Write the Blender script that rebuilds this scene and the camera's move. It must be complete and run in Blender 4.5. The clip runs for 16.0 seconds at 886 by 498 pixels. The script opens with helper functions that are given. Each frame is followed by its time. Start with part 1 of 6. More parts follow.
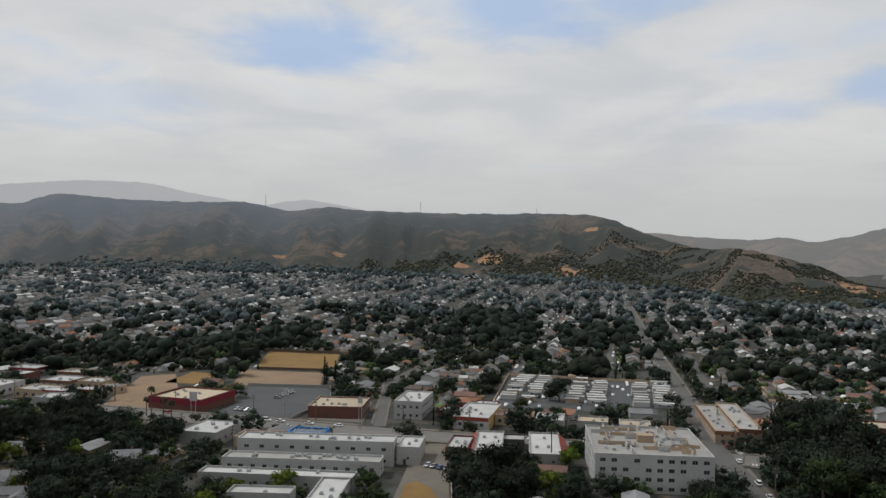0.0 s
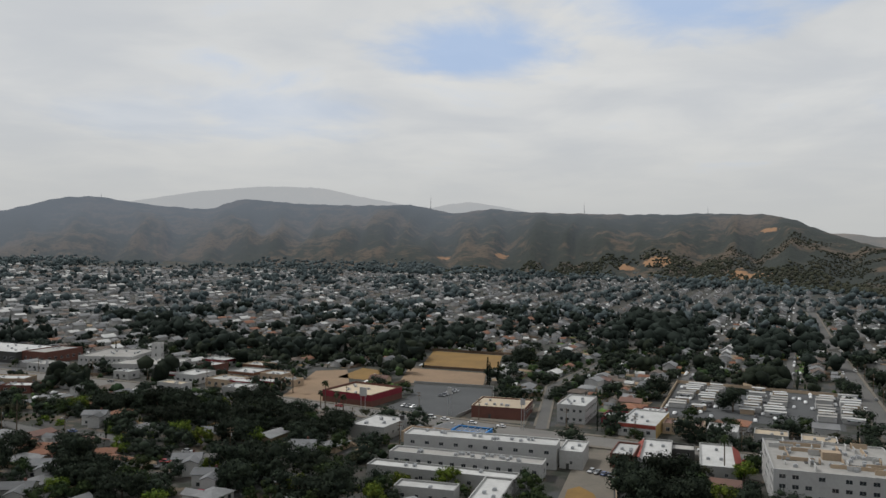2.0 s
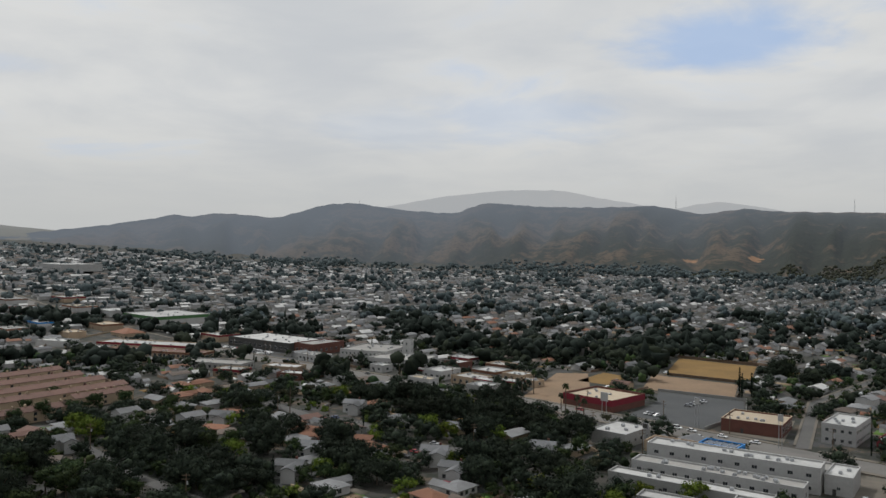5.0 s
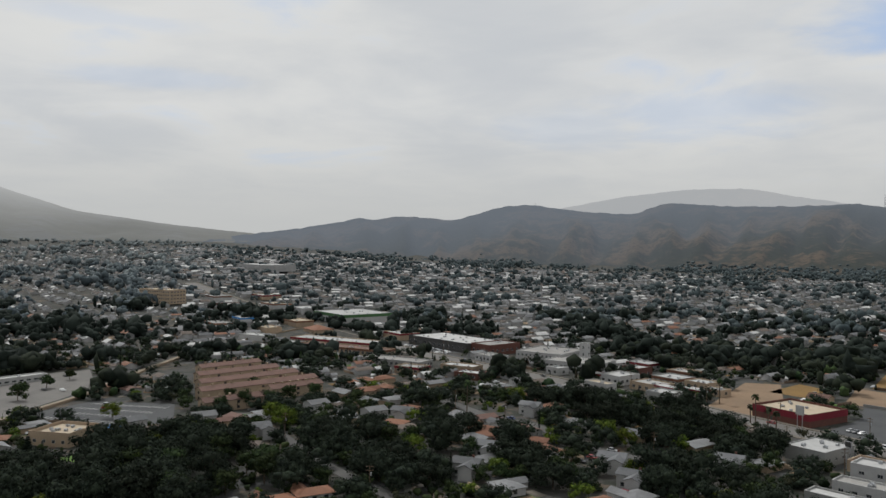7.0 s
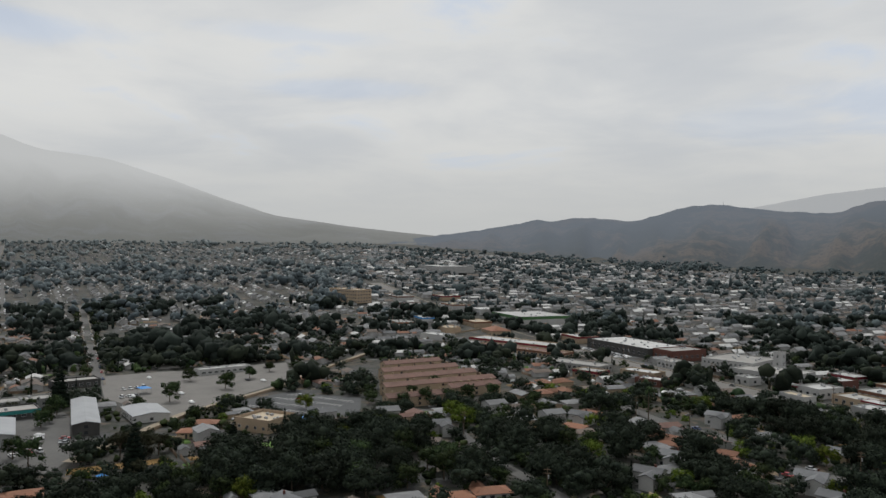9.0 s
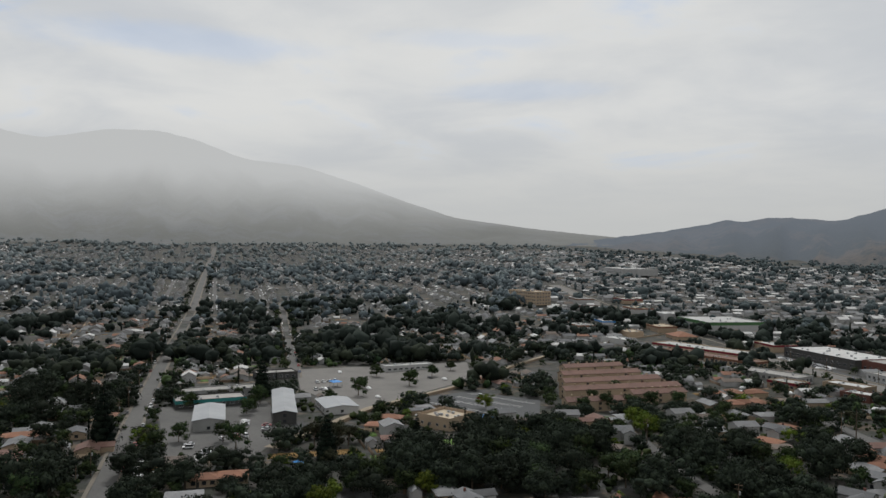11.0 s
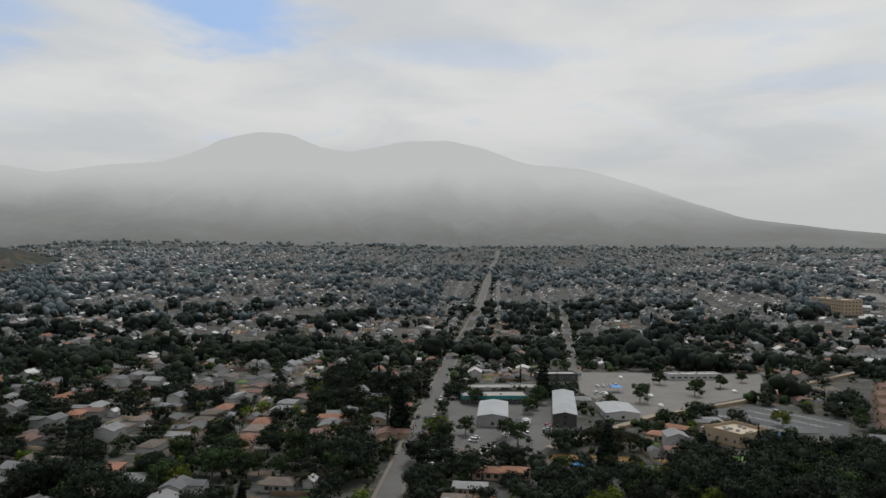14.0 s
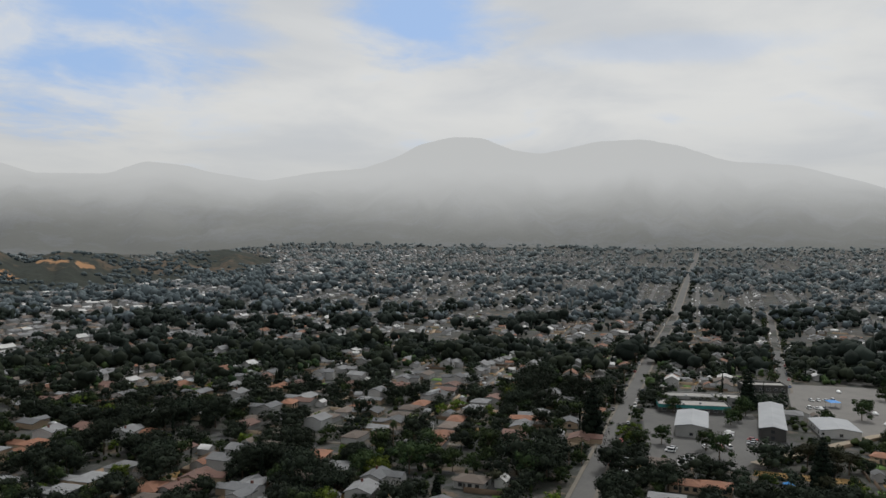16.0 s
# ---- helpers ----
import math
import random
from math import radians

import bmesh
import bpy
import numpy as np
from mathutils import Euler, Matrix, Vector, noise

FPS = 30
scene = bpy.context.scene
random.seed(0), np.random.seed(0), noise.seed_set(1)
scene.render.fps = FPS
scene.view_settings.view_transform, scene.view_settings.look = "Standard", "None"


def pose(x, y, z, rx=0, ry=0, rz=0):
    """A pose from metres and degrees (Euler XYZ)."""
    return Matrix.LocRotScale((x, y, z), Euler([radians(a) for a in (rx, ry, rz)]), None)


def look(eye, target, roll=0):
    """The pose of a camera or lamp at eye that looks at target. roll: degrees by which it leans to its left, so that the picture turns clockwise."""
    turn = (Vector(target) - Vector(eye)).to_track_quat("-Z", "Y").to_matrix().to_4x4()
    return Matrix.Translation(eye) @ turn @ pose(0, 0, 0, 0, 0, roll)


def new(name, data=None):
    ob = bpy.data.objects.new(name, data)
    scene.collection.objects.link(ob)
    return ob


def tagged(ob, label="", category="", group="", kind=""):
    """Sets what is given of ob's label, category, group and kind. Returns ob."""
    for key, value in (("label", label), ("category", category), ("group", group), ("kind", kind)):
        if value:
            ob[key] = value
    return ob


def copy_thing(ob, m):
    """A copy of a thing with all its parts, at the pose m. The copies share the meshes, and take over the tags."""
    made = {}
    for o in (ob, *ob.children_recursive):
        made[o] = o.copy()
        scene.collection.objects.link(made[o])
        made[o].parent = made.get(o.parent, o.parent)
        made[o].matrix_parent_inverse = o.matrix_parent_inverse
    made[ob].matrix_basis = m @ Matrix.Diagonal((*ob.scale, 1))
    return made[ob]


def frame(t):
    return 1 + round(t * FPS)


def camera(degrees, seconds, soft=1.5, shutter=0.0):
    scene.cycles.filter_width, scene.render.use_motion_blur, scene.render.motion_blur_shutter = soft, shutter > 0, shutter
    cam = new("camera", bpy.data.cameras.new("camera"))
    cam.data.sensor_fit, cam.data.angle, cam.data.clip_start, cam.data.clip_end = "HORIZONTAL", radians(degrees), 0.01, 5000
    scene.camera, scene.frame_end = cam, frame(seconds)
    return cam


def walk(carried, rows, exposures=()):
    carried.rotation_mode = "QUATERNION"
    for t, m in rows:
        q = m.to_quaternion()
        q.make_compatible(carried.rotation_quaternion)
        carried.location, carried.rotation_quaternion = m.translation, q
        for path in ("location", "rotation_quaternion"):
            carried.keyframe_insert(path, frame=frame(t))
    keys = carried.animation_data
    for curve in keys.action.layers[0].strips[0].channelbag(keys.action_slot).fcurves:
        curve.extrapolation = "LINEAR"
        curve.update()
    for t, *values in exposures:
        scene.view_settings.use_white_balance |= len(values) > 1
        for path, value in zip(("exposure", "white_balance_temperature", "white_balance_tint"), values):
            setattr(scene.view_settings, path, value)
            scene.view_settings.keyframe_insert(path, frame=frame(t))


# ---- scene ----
# A drone hovers over a suburb and turns to its left, from a ridge of brown hills to misty mountains.
EYE = 85.0
cam = camera(59.81, 16.0)
TURNS = [(0.0, 0.0), (0.5, 3.08), (1.0, 6.16), (1.5, 9.17), (2.0, 12.05), (2.5, 14.9), (3.0, 17.72), (3.5, 20.6), (4.0, 23.57),
         (6.5, 39.54), (7.0, 42.82), (7.5, 46.11), (8.0, 49.41), (8.5, 52.72), (9.0, 55.97),
         (11.5, 72.63), (12.0, 76.02), (12.5, 79.38), (13.0, 82.84), (13.5, 86.36), (14.0, 89.86), (14.5, 93.36), (15.0, 96.87), (15.5, 100.45), (16.0, 104.04)]
walk(cam, [(t, pose(0, 0, EYE, 90 - 0.04, -0.61, yaw)) for t, yaw in TURNS])

# ---- light ----
SUN_AZ, SUN_EL = 78.0, 52.0


def heading(az):
    """Unit vector on the ground, az degrees to the left of the y axis."""
    return Vector((-math.sin(radians(az)), math.cos(radians(az)), 0))


sun_data = bpy.data.lights.new("sun", "SUN")
sun_data.energy, sun_data.angle, sun_data.color = 2.1, radians(3), (1.0, 0.985, 0.96)
sun = new("sun", sun_data)
sun.matrix_world = look(heading(SUN_AZ) * 400 + Vector((0, 0, 400 * math.tan(radians(SUN_EL)))), (0, 0, 0))


class Nodes:
    """Short hand for node trees."""

    def __init__(self, tree):
        self.tree = tree
        tree.nodes.clear()

    def add(self, kind, inputs=None, **settings):
        n = self.tree.nodes.new(kind)
        for k, v in settings.items():
            setattr(n, k, v)
        for k, v in (inputs or {}).items():
            if isinstance(v, bpy.types.NodeSocket):
                self.tree.links.new(v, n.inputs[k])
            else:
                n.inputs[k].default_value = v
        return n

    def math(self, op, a, b=0.0, c=0.0, clamp=False):
        return self.add("ShaderNodeMath", {0: a, 1: b, 2: c}, operation=op, use_clamp=clamp).outputs[0]

    def mix(self, fac, a, b):
        return self.add("ShaderNodeMix", {0: fac, 6: a, 7: b}, data_type="RGBA").outputs[2]

    def step(self, v, lo, hi):
        return self.add("ShaderNodeMapRange", {0: v, 1: lo, 2: hi, 3: 0.0, 4: 1.0}, interpolation_type="SMOOTHSTEP").outputs[0]

    def noise(self, vec, scale, detail=4.0, rough=0.55, warp=0.0):
        return self.add("ShaderNodeTexNoise", {"Vector": vec, "Scale": scale, "Detail": detail, "Roughness": rough, "Distortion": warp}).outputs[0]


def rgb(r, g, b):
    return (r, g, b, 1.0)


world = bpy.data.worlds.new("sky")
scene.world = world
world.use_nodes = True
w = Nodes(world.node_tree)
gen = w.add("ShaderNodeTexCoord").outputs["Generated"]
xyz = w.add("ShaderNodeSeparateXYZ", {0: gen})
gx, gy, gz = xyz.outputs
blue = w.add("ShaderNodeTexSky", sky_type="NISHITA", sun_disc=False, sun_elevation=radians(SUN_EL), sun_rotation=radians(-SUN_AZ), altitude=300.0, dust_density=2.0).outputs[0]
blue = w.add("ShaderNodeVectorMath", {0: blue, "Scale": 0.1}, operation="SCALE").outputs[0]
blue = w.mix(0.8, blue, rgb(0.37, 0.55, 0.87))
azi = w.math("ARCTAN2", w.math("MULTIPLY", gx, -1.0), gy)
flat = w.math("SQRT", w.math("ADD", w.math("MULTIPLY", gx, gx), w.math("MULTIPLY", gy, gy)))
ele = w.math("DIVIDE", gz, w.math("MAXIMUM", flat, 0.02))
# cloud sheet: the way the eye goes through it gives long flat streaks towards the horizon
lift = w.math("MAXIMUM", gz, 0.02)
sheet = w.add("ShaderNodeCombineXYZ", {0: w.math("DIVIDE", gx, w.math("ADD", lift, 0.12)), 1: w.math("DIVIDE", gy, w.math("ADD", lift, 0.12)), 2: 0.0}).outputs[0]
puff = w.noise(sheet, 1.3, 7.0, 0.55, 0.4)
fine = w.noise(sheet, 4.0, 6.0, 0.6, 0.6)
veil = w.noise(sheet, 0.7, 4.0, 0.5, 0.2)
wob = w.math("SUBTRACT", w.math("ADD", w.math("MULTIPLY", puff, 1.4), w.math("MULTIPLY", fine, 0.6)), 1.0)


def gap(az, el, wide, high, much):
    """A break in the cloud sheet round one heading and height (tangent), with a ragged rim."""
    a = w.math("DIVIDE", w.math("SUBTRACT", azi, radians(az)), radians(wide))
    e = w.math("DIVIDE", w.math("SUBTRACT", ele, el), high)
    r = w.math("SQRT", w.math("ADD", w.math("MULTIPLY", a, a), w.math("MULTIPLY", e, e)))
    r = w.math("ADD", r, w.math("MULTIPLY", wob, 1.7))
    return w.math("MULTIPLY", w.math("SUBTRACT", 1.0, w.step(r, 0.3, 1.25)), much)


clear = w.math("MULTIPLY", w.step(puff, 0.56, 0.72), 0.35)
for g in [(-5, .315, 9, .055, .7), (10, .262, 8, .05, .7), (25, .175, 7, .045, .28), (33, .155, 6, .03, .15), (-13, .32, 6, .03, .6), (-31, .19, 4, .025, .5), (-22, .17, 5, .02, .3), (105.5, .29, 6.5, .065, 1.0), (89, .25, 12, .02, .28),
          (129, .28, 10, .075, 1.0), (129, .215, 10, .07, 1.0), (121, .265, 5, .025, .6), (66, .27, 8, .015, .2), (64, .205, 6, .014, .2), (150, .3, 14, .12, .9), (-50, .35, 16, .1, .8)]:
    clear = w.math("MAXIMUM", clear, gap(*g))
clear = w.math("MULTIPLY", clear, w.step(ele, 0.06, 0.15))
shade = w.math("ADD", w.math("MULTIPLY", veil, 0.5), w.math("MULTIPLY", puff, 0.5))
cloud = w.mix(w.step(shade, 0.36, 0.62), rgb(0.585, 0.61, 0.64), rgb(0.74, 0.745, 0.735))
low = w.mix(w.step(ele, 0.0, 0.2), rgb(0.55, 0.56, 0.555), cloud)
final = w.mix(clear, low, blue)
w.add("ShaderNodeOutputWorld", {0: w.add("ShaderNodeBackground", {0: final, 1: 0.95}).outputs[0]})

# ---- materials ----


def material(name, colour, other=None, rough=0.85, big=0.05, small=0.8, much=0.5, bump=0.15, vary=0.0, metal=0.0, spec=0.3):
    """A weathered surface: two colours mixed at a large and a small scale (cycles per metre), with fine relief; vary shifts each object's brightness."""
    m = bpy.data.materials.new(name)
    m.use_nodes = True
    n = Nodes(m.node_tree)
    at = n.add("ShaderNodeTexCoord").outputs["Object"]
    info = n.add("ShaderNodeObjectInfo").outputs
    at = n.add("ShaderNodeVectorMath", {0: at, 1: info["Location"]}, operation="ADD").outputs[0]
    stain = n.noise(at, big, 5.0, 0.6)
    grain = n.noise(at, small, 5.0, 0.65)
    other = other or tuple(c * 0.62 for c in colour)
    fac = n.math("ADD", n.math("MULTIPLY", n.step(stain, 0.35, 0.68), 0.6), n.math("MULTIPLY", n.step(grain, 0.35, 0.7), 0.4))
    col = n.mix(n.math("MULTIPLY", fac, much), rgb(*colour), rgb(*other))
    if vary:
        col = n.add("ShaderNodeHueSaturation", {"Hue": 0.5, "Saturation": 1.0, "Value": n.math("ADD", n.math("MULTIPLY", info["Random"], 2 * vary), 1.0 - vary), "Color": col}).outputs[0]
    relief = n.add("ShaderNodeBump", {"Strength": bump, "Distance": 0.05, "Height": grain}).outputs[0]
    bsdf = n.add("ShaderNodeBsdfPrincipled", {"Base Color": col, "Roughness": rough, "Metallic": metal, "Normal": relief, "Specular IOR Level": spec})
    n.add("ShaderNodeOutputMaterial", {0: bsdf.outputs[0]})
    return m


def leafage(name, dark, light, scale=0.5, vary=0.25):
    """Foliage: each clump and each tree of its own tone."""
    m = bpy.data.materials.new(name)
    m.use_nodes = True
    n = Nodes(m.node_tree)
    at = n.add("ShaderNodeTexCoord").outputs["Object"]
    isle = n.add("ShaderNodeNewGeometry").outputs["Random Per Island"]
    own = n.add("ShaderNodeObjectInfo").outputs["Random"]
    fac = n.math("ADD", n.math("MULTIPLY", n.noise(at, scale, 3.0), 0.5), n.math("MULTIPLY", isle, 0.5))
    col = n.mix(n.step(fac, 0.25, 0.8), rgb(*dark), rgb(*light))
    col = n.add("ShaderNodeHueSaturation", {"Hue": n.math("ADD", n.math("MULTIPLY", own, 0.03), 0.475), "Saturation": 1.0, "Value": n.math("ADD", n.math("MULTIPLY", own, 2 * vary), 1 - vary), "Color": col}).outputs[0]
    bsdf = n.add("ShaderNodeBsdfPrincipled", {"Base Color": col, "Roughness": 0.85, "Specular IOR Level": 0.05})
    n.add("ShaderNodeOutputMaterial", {0: bsdf.outputs[0]})
    return m


ASPHALT = material("worn_asphalt", (0.105, 0.102, 0.097), (0.06, 0.06, 0.06), 0.9, 0.06, 0.6, 0.7)
LOT = material("parking_asphalt", (0.075, 0.078, 0.08), (0.048, 0.05, 0.052), 0.9, 0.05, 0.5, 0.7)
CONCRETE = material("pale_concrete", (0.155, 0.136, 0.11), (0.088, 0.082, 0.071), 0.9, 0.1, 1.0, 0.7)
PALE_ASPHALT = material("bleached_asphalt", (0.16, 0.152, 0.14), (0.1, 0.097, 0.092), 0.9, 0.08, 0.7, 0.7)
RAMP = material("sandy_concrete", (0.27, 0.225, 0.165), (0.18, 0.15, 0.115), 0.9, 0.1, 0.9, 0.7)
SAND = material("bare_sandy_soil", (0.24, 0.165, 0.105), (0.155, 0.11, 0.072), 0.95, 0.04, 0.4, 0.8)
STRAW = material("dry_straw_grass", (0.215, 0.13, 0.042), (0.12, 0.075, 0.03), 0.95, 0.05, 0.5, 0.7)
LAWN = material("green_lawn", (0.09, 0.17, 0.03), (0.06, 0.1, 0.03), 0.95, 0.1, 1.0, 0.7)
PAINT = material("road_paint", (0.62, 0.61, 0.58), (0.4, 0.4, 0.38), 0.8, 0.3, 3.0, 0.6)
YELLOW_PAINT = material("yellow_road_paint", (0.55, 0.38, 0.08), None, 0.8, 0.3, 3.0, 0.6)
WHITE_ROOF = material("white_roof_coating", (0.44, 0.44, 0.43), (0.27, 0.268, 0.258), 0.75, 0.12, 0.9, 0.75, vary=0.12)
GREY_ROOF = material("grey_gravel_roof", (0.33, 0.32, 0.30), (0.2, 0.195, 0.185), 0.9, 0.12, 1.0, 0.7, vary=0.15)
TAN_ROOF = material("tan_gravel_roof", (0.42, 0.35, 0.26), (0.28, 0.23, 0.17), 0.9, 0.1, 0.9, 0.7, vary=0.1)
SHINGLE_GREY = material("grey_shingles", (0.12, 0.123, 0.127), (0.07, 0.072, 0.075), 0.9, 0.2, 2.5, 0.8, vary=0.4)
SHINGLE_BROWN = material("brown_shingles", (0.135, 0.108, 0.09), (0.08, 0.066, 0.057), 0.9, 0.2, 2.5, 0.8, vary=0.3)
SHINGLE_PALE = material("pale_shingles", (0.2, 0.203, 0.206), (0.12, 0.122, 0.124), 0.9, 0.2, 2.5, 0.8, vary=0.25)
TERRACOTTA = material("terracotta_tiles", (0.225, 0.105, 0.062), (0.13, 0.066, 0.045), 0.85, 0.2, 2.5, 0.8, vary=0.25)
RED_TILE = material("bright_red_tiles", (0.25, 0.05, 0.035), (0.16, 0.04, 0.03), 0.85, 0.2, 2.5, 0.7)
DULL_TILE = material("faded_red_tiles", (0.155, 0.088, 0.07), (0.095, 0.06, 0.05), 0.85, 0.2, 2.5, 0.8, vary=0.15)
STUCCO_WHITE = material("white_stucco", (0.39, 0.388, 0.378), (0.28, 0.277, 0.268), 0.85, 0.15, 1.2, 0.6, vary=0.1)
STUCCO_GREY = material("grey_stucco", (0.28, 0.28, 0.27), (0.2, 0.2, 0.19), 0.85, 0.15, 1.2, 0.6, vary=0.15)
STUCCO_TAN = material("tan_stucco", (0.36, 0.275, 0.19), (0.26, 0.2, 0.145), 0.85, 0.15, 1.2, 0.6, vary=0.15)
STUCCO_YELLOW = material("ochre_stucco", (0.5, 0.34, 0.13), (0.36, 0.25, 0.11), 0.85, 0.15, 1.2, 0.6)
STUCCO_ORANGE = material("orange_stucco", (0.48, 0.22, 0.09), (0.36, 0.17, 0.08), 0.85, 0.15, 1.2, 0.6)
BRICK = material("dark_red_brickwork", (0.13, 0.055, 0.042), (0.08, 0.037, 0.031), 0.9, 0.3, 4.0, 0.7)
RED_PAINT = material("red_painted_wall", (0.18, 0.014, 0.026), (0.12, 0.012, 0.02), 0.7, 0.2, 1.5, 0.6)
DARK_WALL = material("dark_shaded_board", (0.06, 0.058, 0.055), (0.035, 0.035, 0.035), 0.8, 0.3, 2.0, 0.6)
METAL = material("galvanised_metal", (0.38, 0.39, 0.40), (0.26, 0.27, 0.28), 0.5, 0.3, 3.0, 0.6, metal=0.6)
RIB_METAL = material("pale_metal_roof", (0.27, 0.28, 0.29), (0.18, 0.19, 0.2), 0.7, 0.1, 1.5, 0.6, vary=0.1)
WOOD = material("weathered_pole_wood", (0.13, 0.09, 0.06), (0.07, 0.05, 0.035), 0.9, 0.5, 5.0, 0.7)
BARK = material("bark", (0.10, 0.075, 0.055), (0.05, 0.04, 0.03), 0.95, 0.5, 4.0, 0.8)
RUBBER = material("tyre_rubber", (0.02, 0.02, 0.02), None, 0.9, 1.0, 8.0, 0.5)
BLUE_TARP = material("blue_tarpaulin", (0.03, 0.22, 0.55), (0.02, 0.15, 0.42), 0.6, 0.3, 2.0, 0.6)
TEAL = material("teal_paint", (0.03, 0.2, 0.19), None, 0.7, 0.3, 2.0, 0.5)
GREEN_FLASH = material("green_fascia", (0.06, 0.15, 0.055), None, 0.6, 0.3, 2.0, 0.5)
GLASS = material("window_glass", (0.03, 0.035, 0.04), (0.015, 0.018, 0.02), 0.12, 0.2, 1.0, 0.6, 0.0, spec=0.6)
CAR_PAINTS = [material("car_paint_" + n, c, None, 0.3, 0.3, 2.0, 0.2, 0.0, spec=0.6) for n, c in
              (("white", (0.7, 0.7, 0.7)), ("silver", (0.42, 0.43, 0.44)), ("black", (0.02, 0.02, 0.022)), ("grey", (0.13, 0.135, 0.14)), ("red", (0.3, 0.02, 0.02)), ("blue", (0.03, 0.06, 0.16)))]
LEAF_DARK = leafage("dark_oak_leaves", (0.0125, 0.0175, 0.0135), (0.03, 0.04, 0.026))
LEAF_MID = leafage("green_leaves", (0.014, 0.026, 0.013), (0.045, 0.066, 0.025))
LEAF_BRIGHT = leafage("bright_green_leaves", (0.036, 0.062, 0.011), (0.115, 0.15, 0.025))
LEAF_OLIVE = leafage("olive_leaves", (0.02, 0.024, 0.014), (0.055, 0.056, 0.034))
LEAF_CONIFER = leafage("conifer_needles", (0.005, 0.009, 0.007), (0.014, 0.021, 0.014))
# haze painted into the leaf colour: farthest crowns pale and blue-grey
LEAF_HAZE = leafage("haze_paled_woods", (0.125, 0.145, 0.15), (0.19, 0.213, 0.216), 0.02)
LEAF_BRUSH = leafage("chaparral_brush", (0.027, 0.031, 0.022), (0.05, 0.05, 0.036), 0.02)
# far crowns bluer and lighter than near ones, again haze in the base colour
LEAF_FAR_HAZE = leafage("far_woods", (0.05, 0.064, 0.07), (0.1, 0.12, 0.125), 0.02)
# dark leaves lightened a touch, the first step of the painted haze
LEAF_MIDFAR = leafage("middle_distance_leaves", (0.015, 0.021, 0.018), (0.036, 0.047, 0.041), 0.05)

# ---- shapes ----


def mesh_of(name, bm):
    me = bpy.data.meshes.new(name)
    bm.to_mesh(me)
    bm.free()
    return me


def tri_mesh(name, verts, faces, smooth=False):
    """A mesh from arrays of corners and triangles."""
    me = bpy.data.meshes.new(name)
    verts, faces = np.asarray(verts, np.float32), np.asarray(faces, np.int32)
    k = faces.shape[1]
    me.vertices.add(len(verts)), me.loops.add(faces.size), me.polygons.add(len(faces))
    me.vertices.foreach_set("co", verts.ravel())
    me.loops.foreach_set("vertex_index", faces.ravel())
    me.polygons.foreach_set("loop_start", np.arange(0, faces.size, k, dtype=np.int32))
    me.polygons.foreach_set("loop_total", np.full(len(faces), k, np.int32))
    me.update(calc_edges=True)
    if smooth:
        me.polygons.foreach_set("use_smooth", np.ones(len(faces), bool))
    return me


def part(name, shape, mat, parent, label="", at=None):
    """One mesh (bmesh or ready mesh) as an object under a thing."""
    me = mesh_of(name, shape) if isinstance(shape, bmesh.types.BMesh) else shape
    if mat and not me.materials:
        me.materials.append(mat)
    ob = new(name, me)
    ob.parent = parent
    if at is not None:
        ob.matrix_basis = at
    return tagged(ob, label)


def thing(name, m, label, category, group="", kind=""):
    ob = new(name)
    ob.matrix_basis = m
    ob.empty_display_size = 0.5
    return tagged(ob, label, category, group, kind)


def box(bm, x0, x1, y0, y1, z0, z1, bevel=0.0):
    r = bmesh.ops.create_cube(bm, size=1)
    bmesh.ops.scale(bm, vec=(x1 - x0, y1 - y0, z1 - z0), verts=r["verts"])
    bmesh.ops.translate(bm, vec=((x0 + x1) / 2, (y0 + y1) / 2, (z0 + z1) / 2), verts=r["verts"])
    if bevel:
        bmesh.ops.bevel(bm, geom=list({e for v in r["verts"] for e in v.link_edges}), offset=bevel, segments=1, affect="EDGES")
    return bm


def boxes(*bs):
    bm = bmesh.new()
    for b in bs:
        box(bm, *b)
    return bm


def rod(bm, p, q, r0, r1, sides=6):
    p, q = Vector(p), Vector(q)
    m = Matrix.Translation((p + q) / 2) @ (q - p).to_track_quat("Z", "Y").to_matrix().to_4x4()
    bmesh.ops.create_cone(bm, cap_ends=True, segments=sides, radius1=r0, radius2=r1, depth=(q - p).length, matrix=m)
    return bm


def solid(bm, corners, faces):
    vs = [bm.verts.new(c) for c in corners]
    for f in faces:
        bm.faces.new([vs[i] for i in f])
    return bm


def icosphere(level):
    bm = bmesh.new()
    bmesh.ops.create_icosphere(bm, subdivisions=level, radius=1)
    v = np.array([x.co for x in bm.verts])
    f = np.array([[x.index for x in p.verts] for p in bm.faces])
    bm.free()
    return v, f


ICO1, ICO2 = icosphere(1), icosphere(2)
RNG = np.random.default_rng(7)
RND = random.Random(7)

# ---- land ----


def ease(x, a, b):
    x = min(1.0, max(0.0, (x - a) / (b - a)))
    return x * x * (3 - 2 * x)


def land(x, y):
    """Height of the ground: flat under the town, rising to the hills and most to the mountains."""
    d, az = math.hypot(x, y), math.degrees(math.atan2(-x, y))
    k = 0.026 + 0.024 * ease(az, 35, 62) * (1 - ease(az, 112, 128))
    far = max(0.0, min(d, 2700) - 700)
    return k * far * ease(far, -400, 600) if d > 700 else 0.0


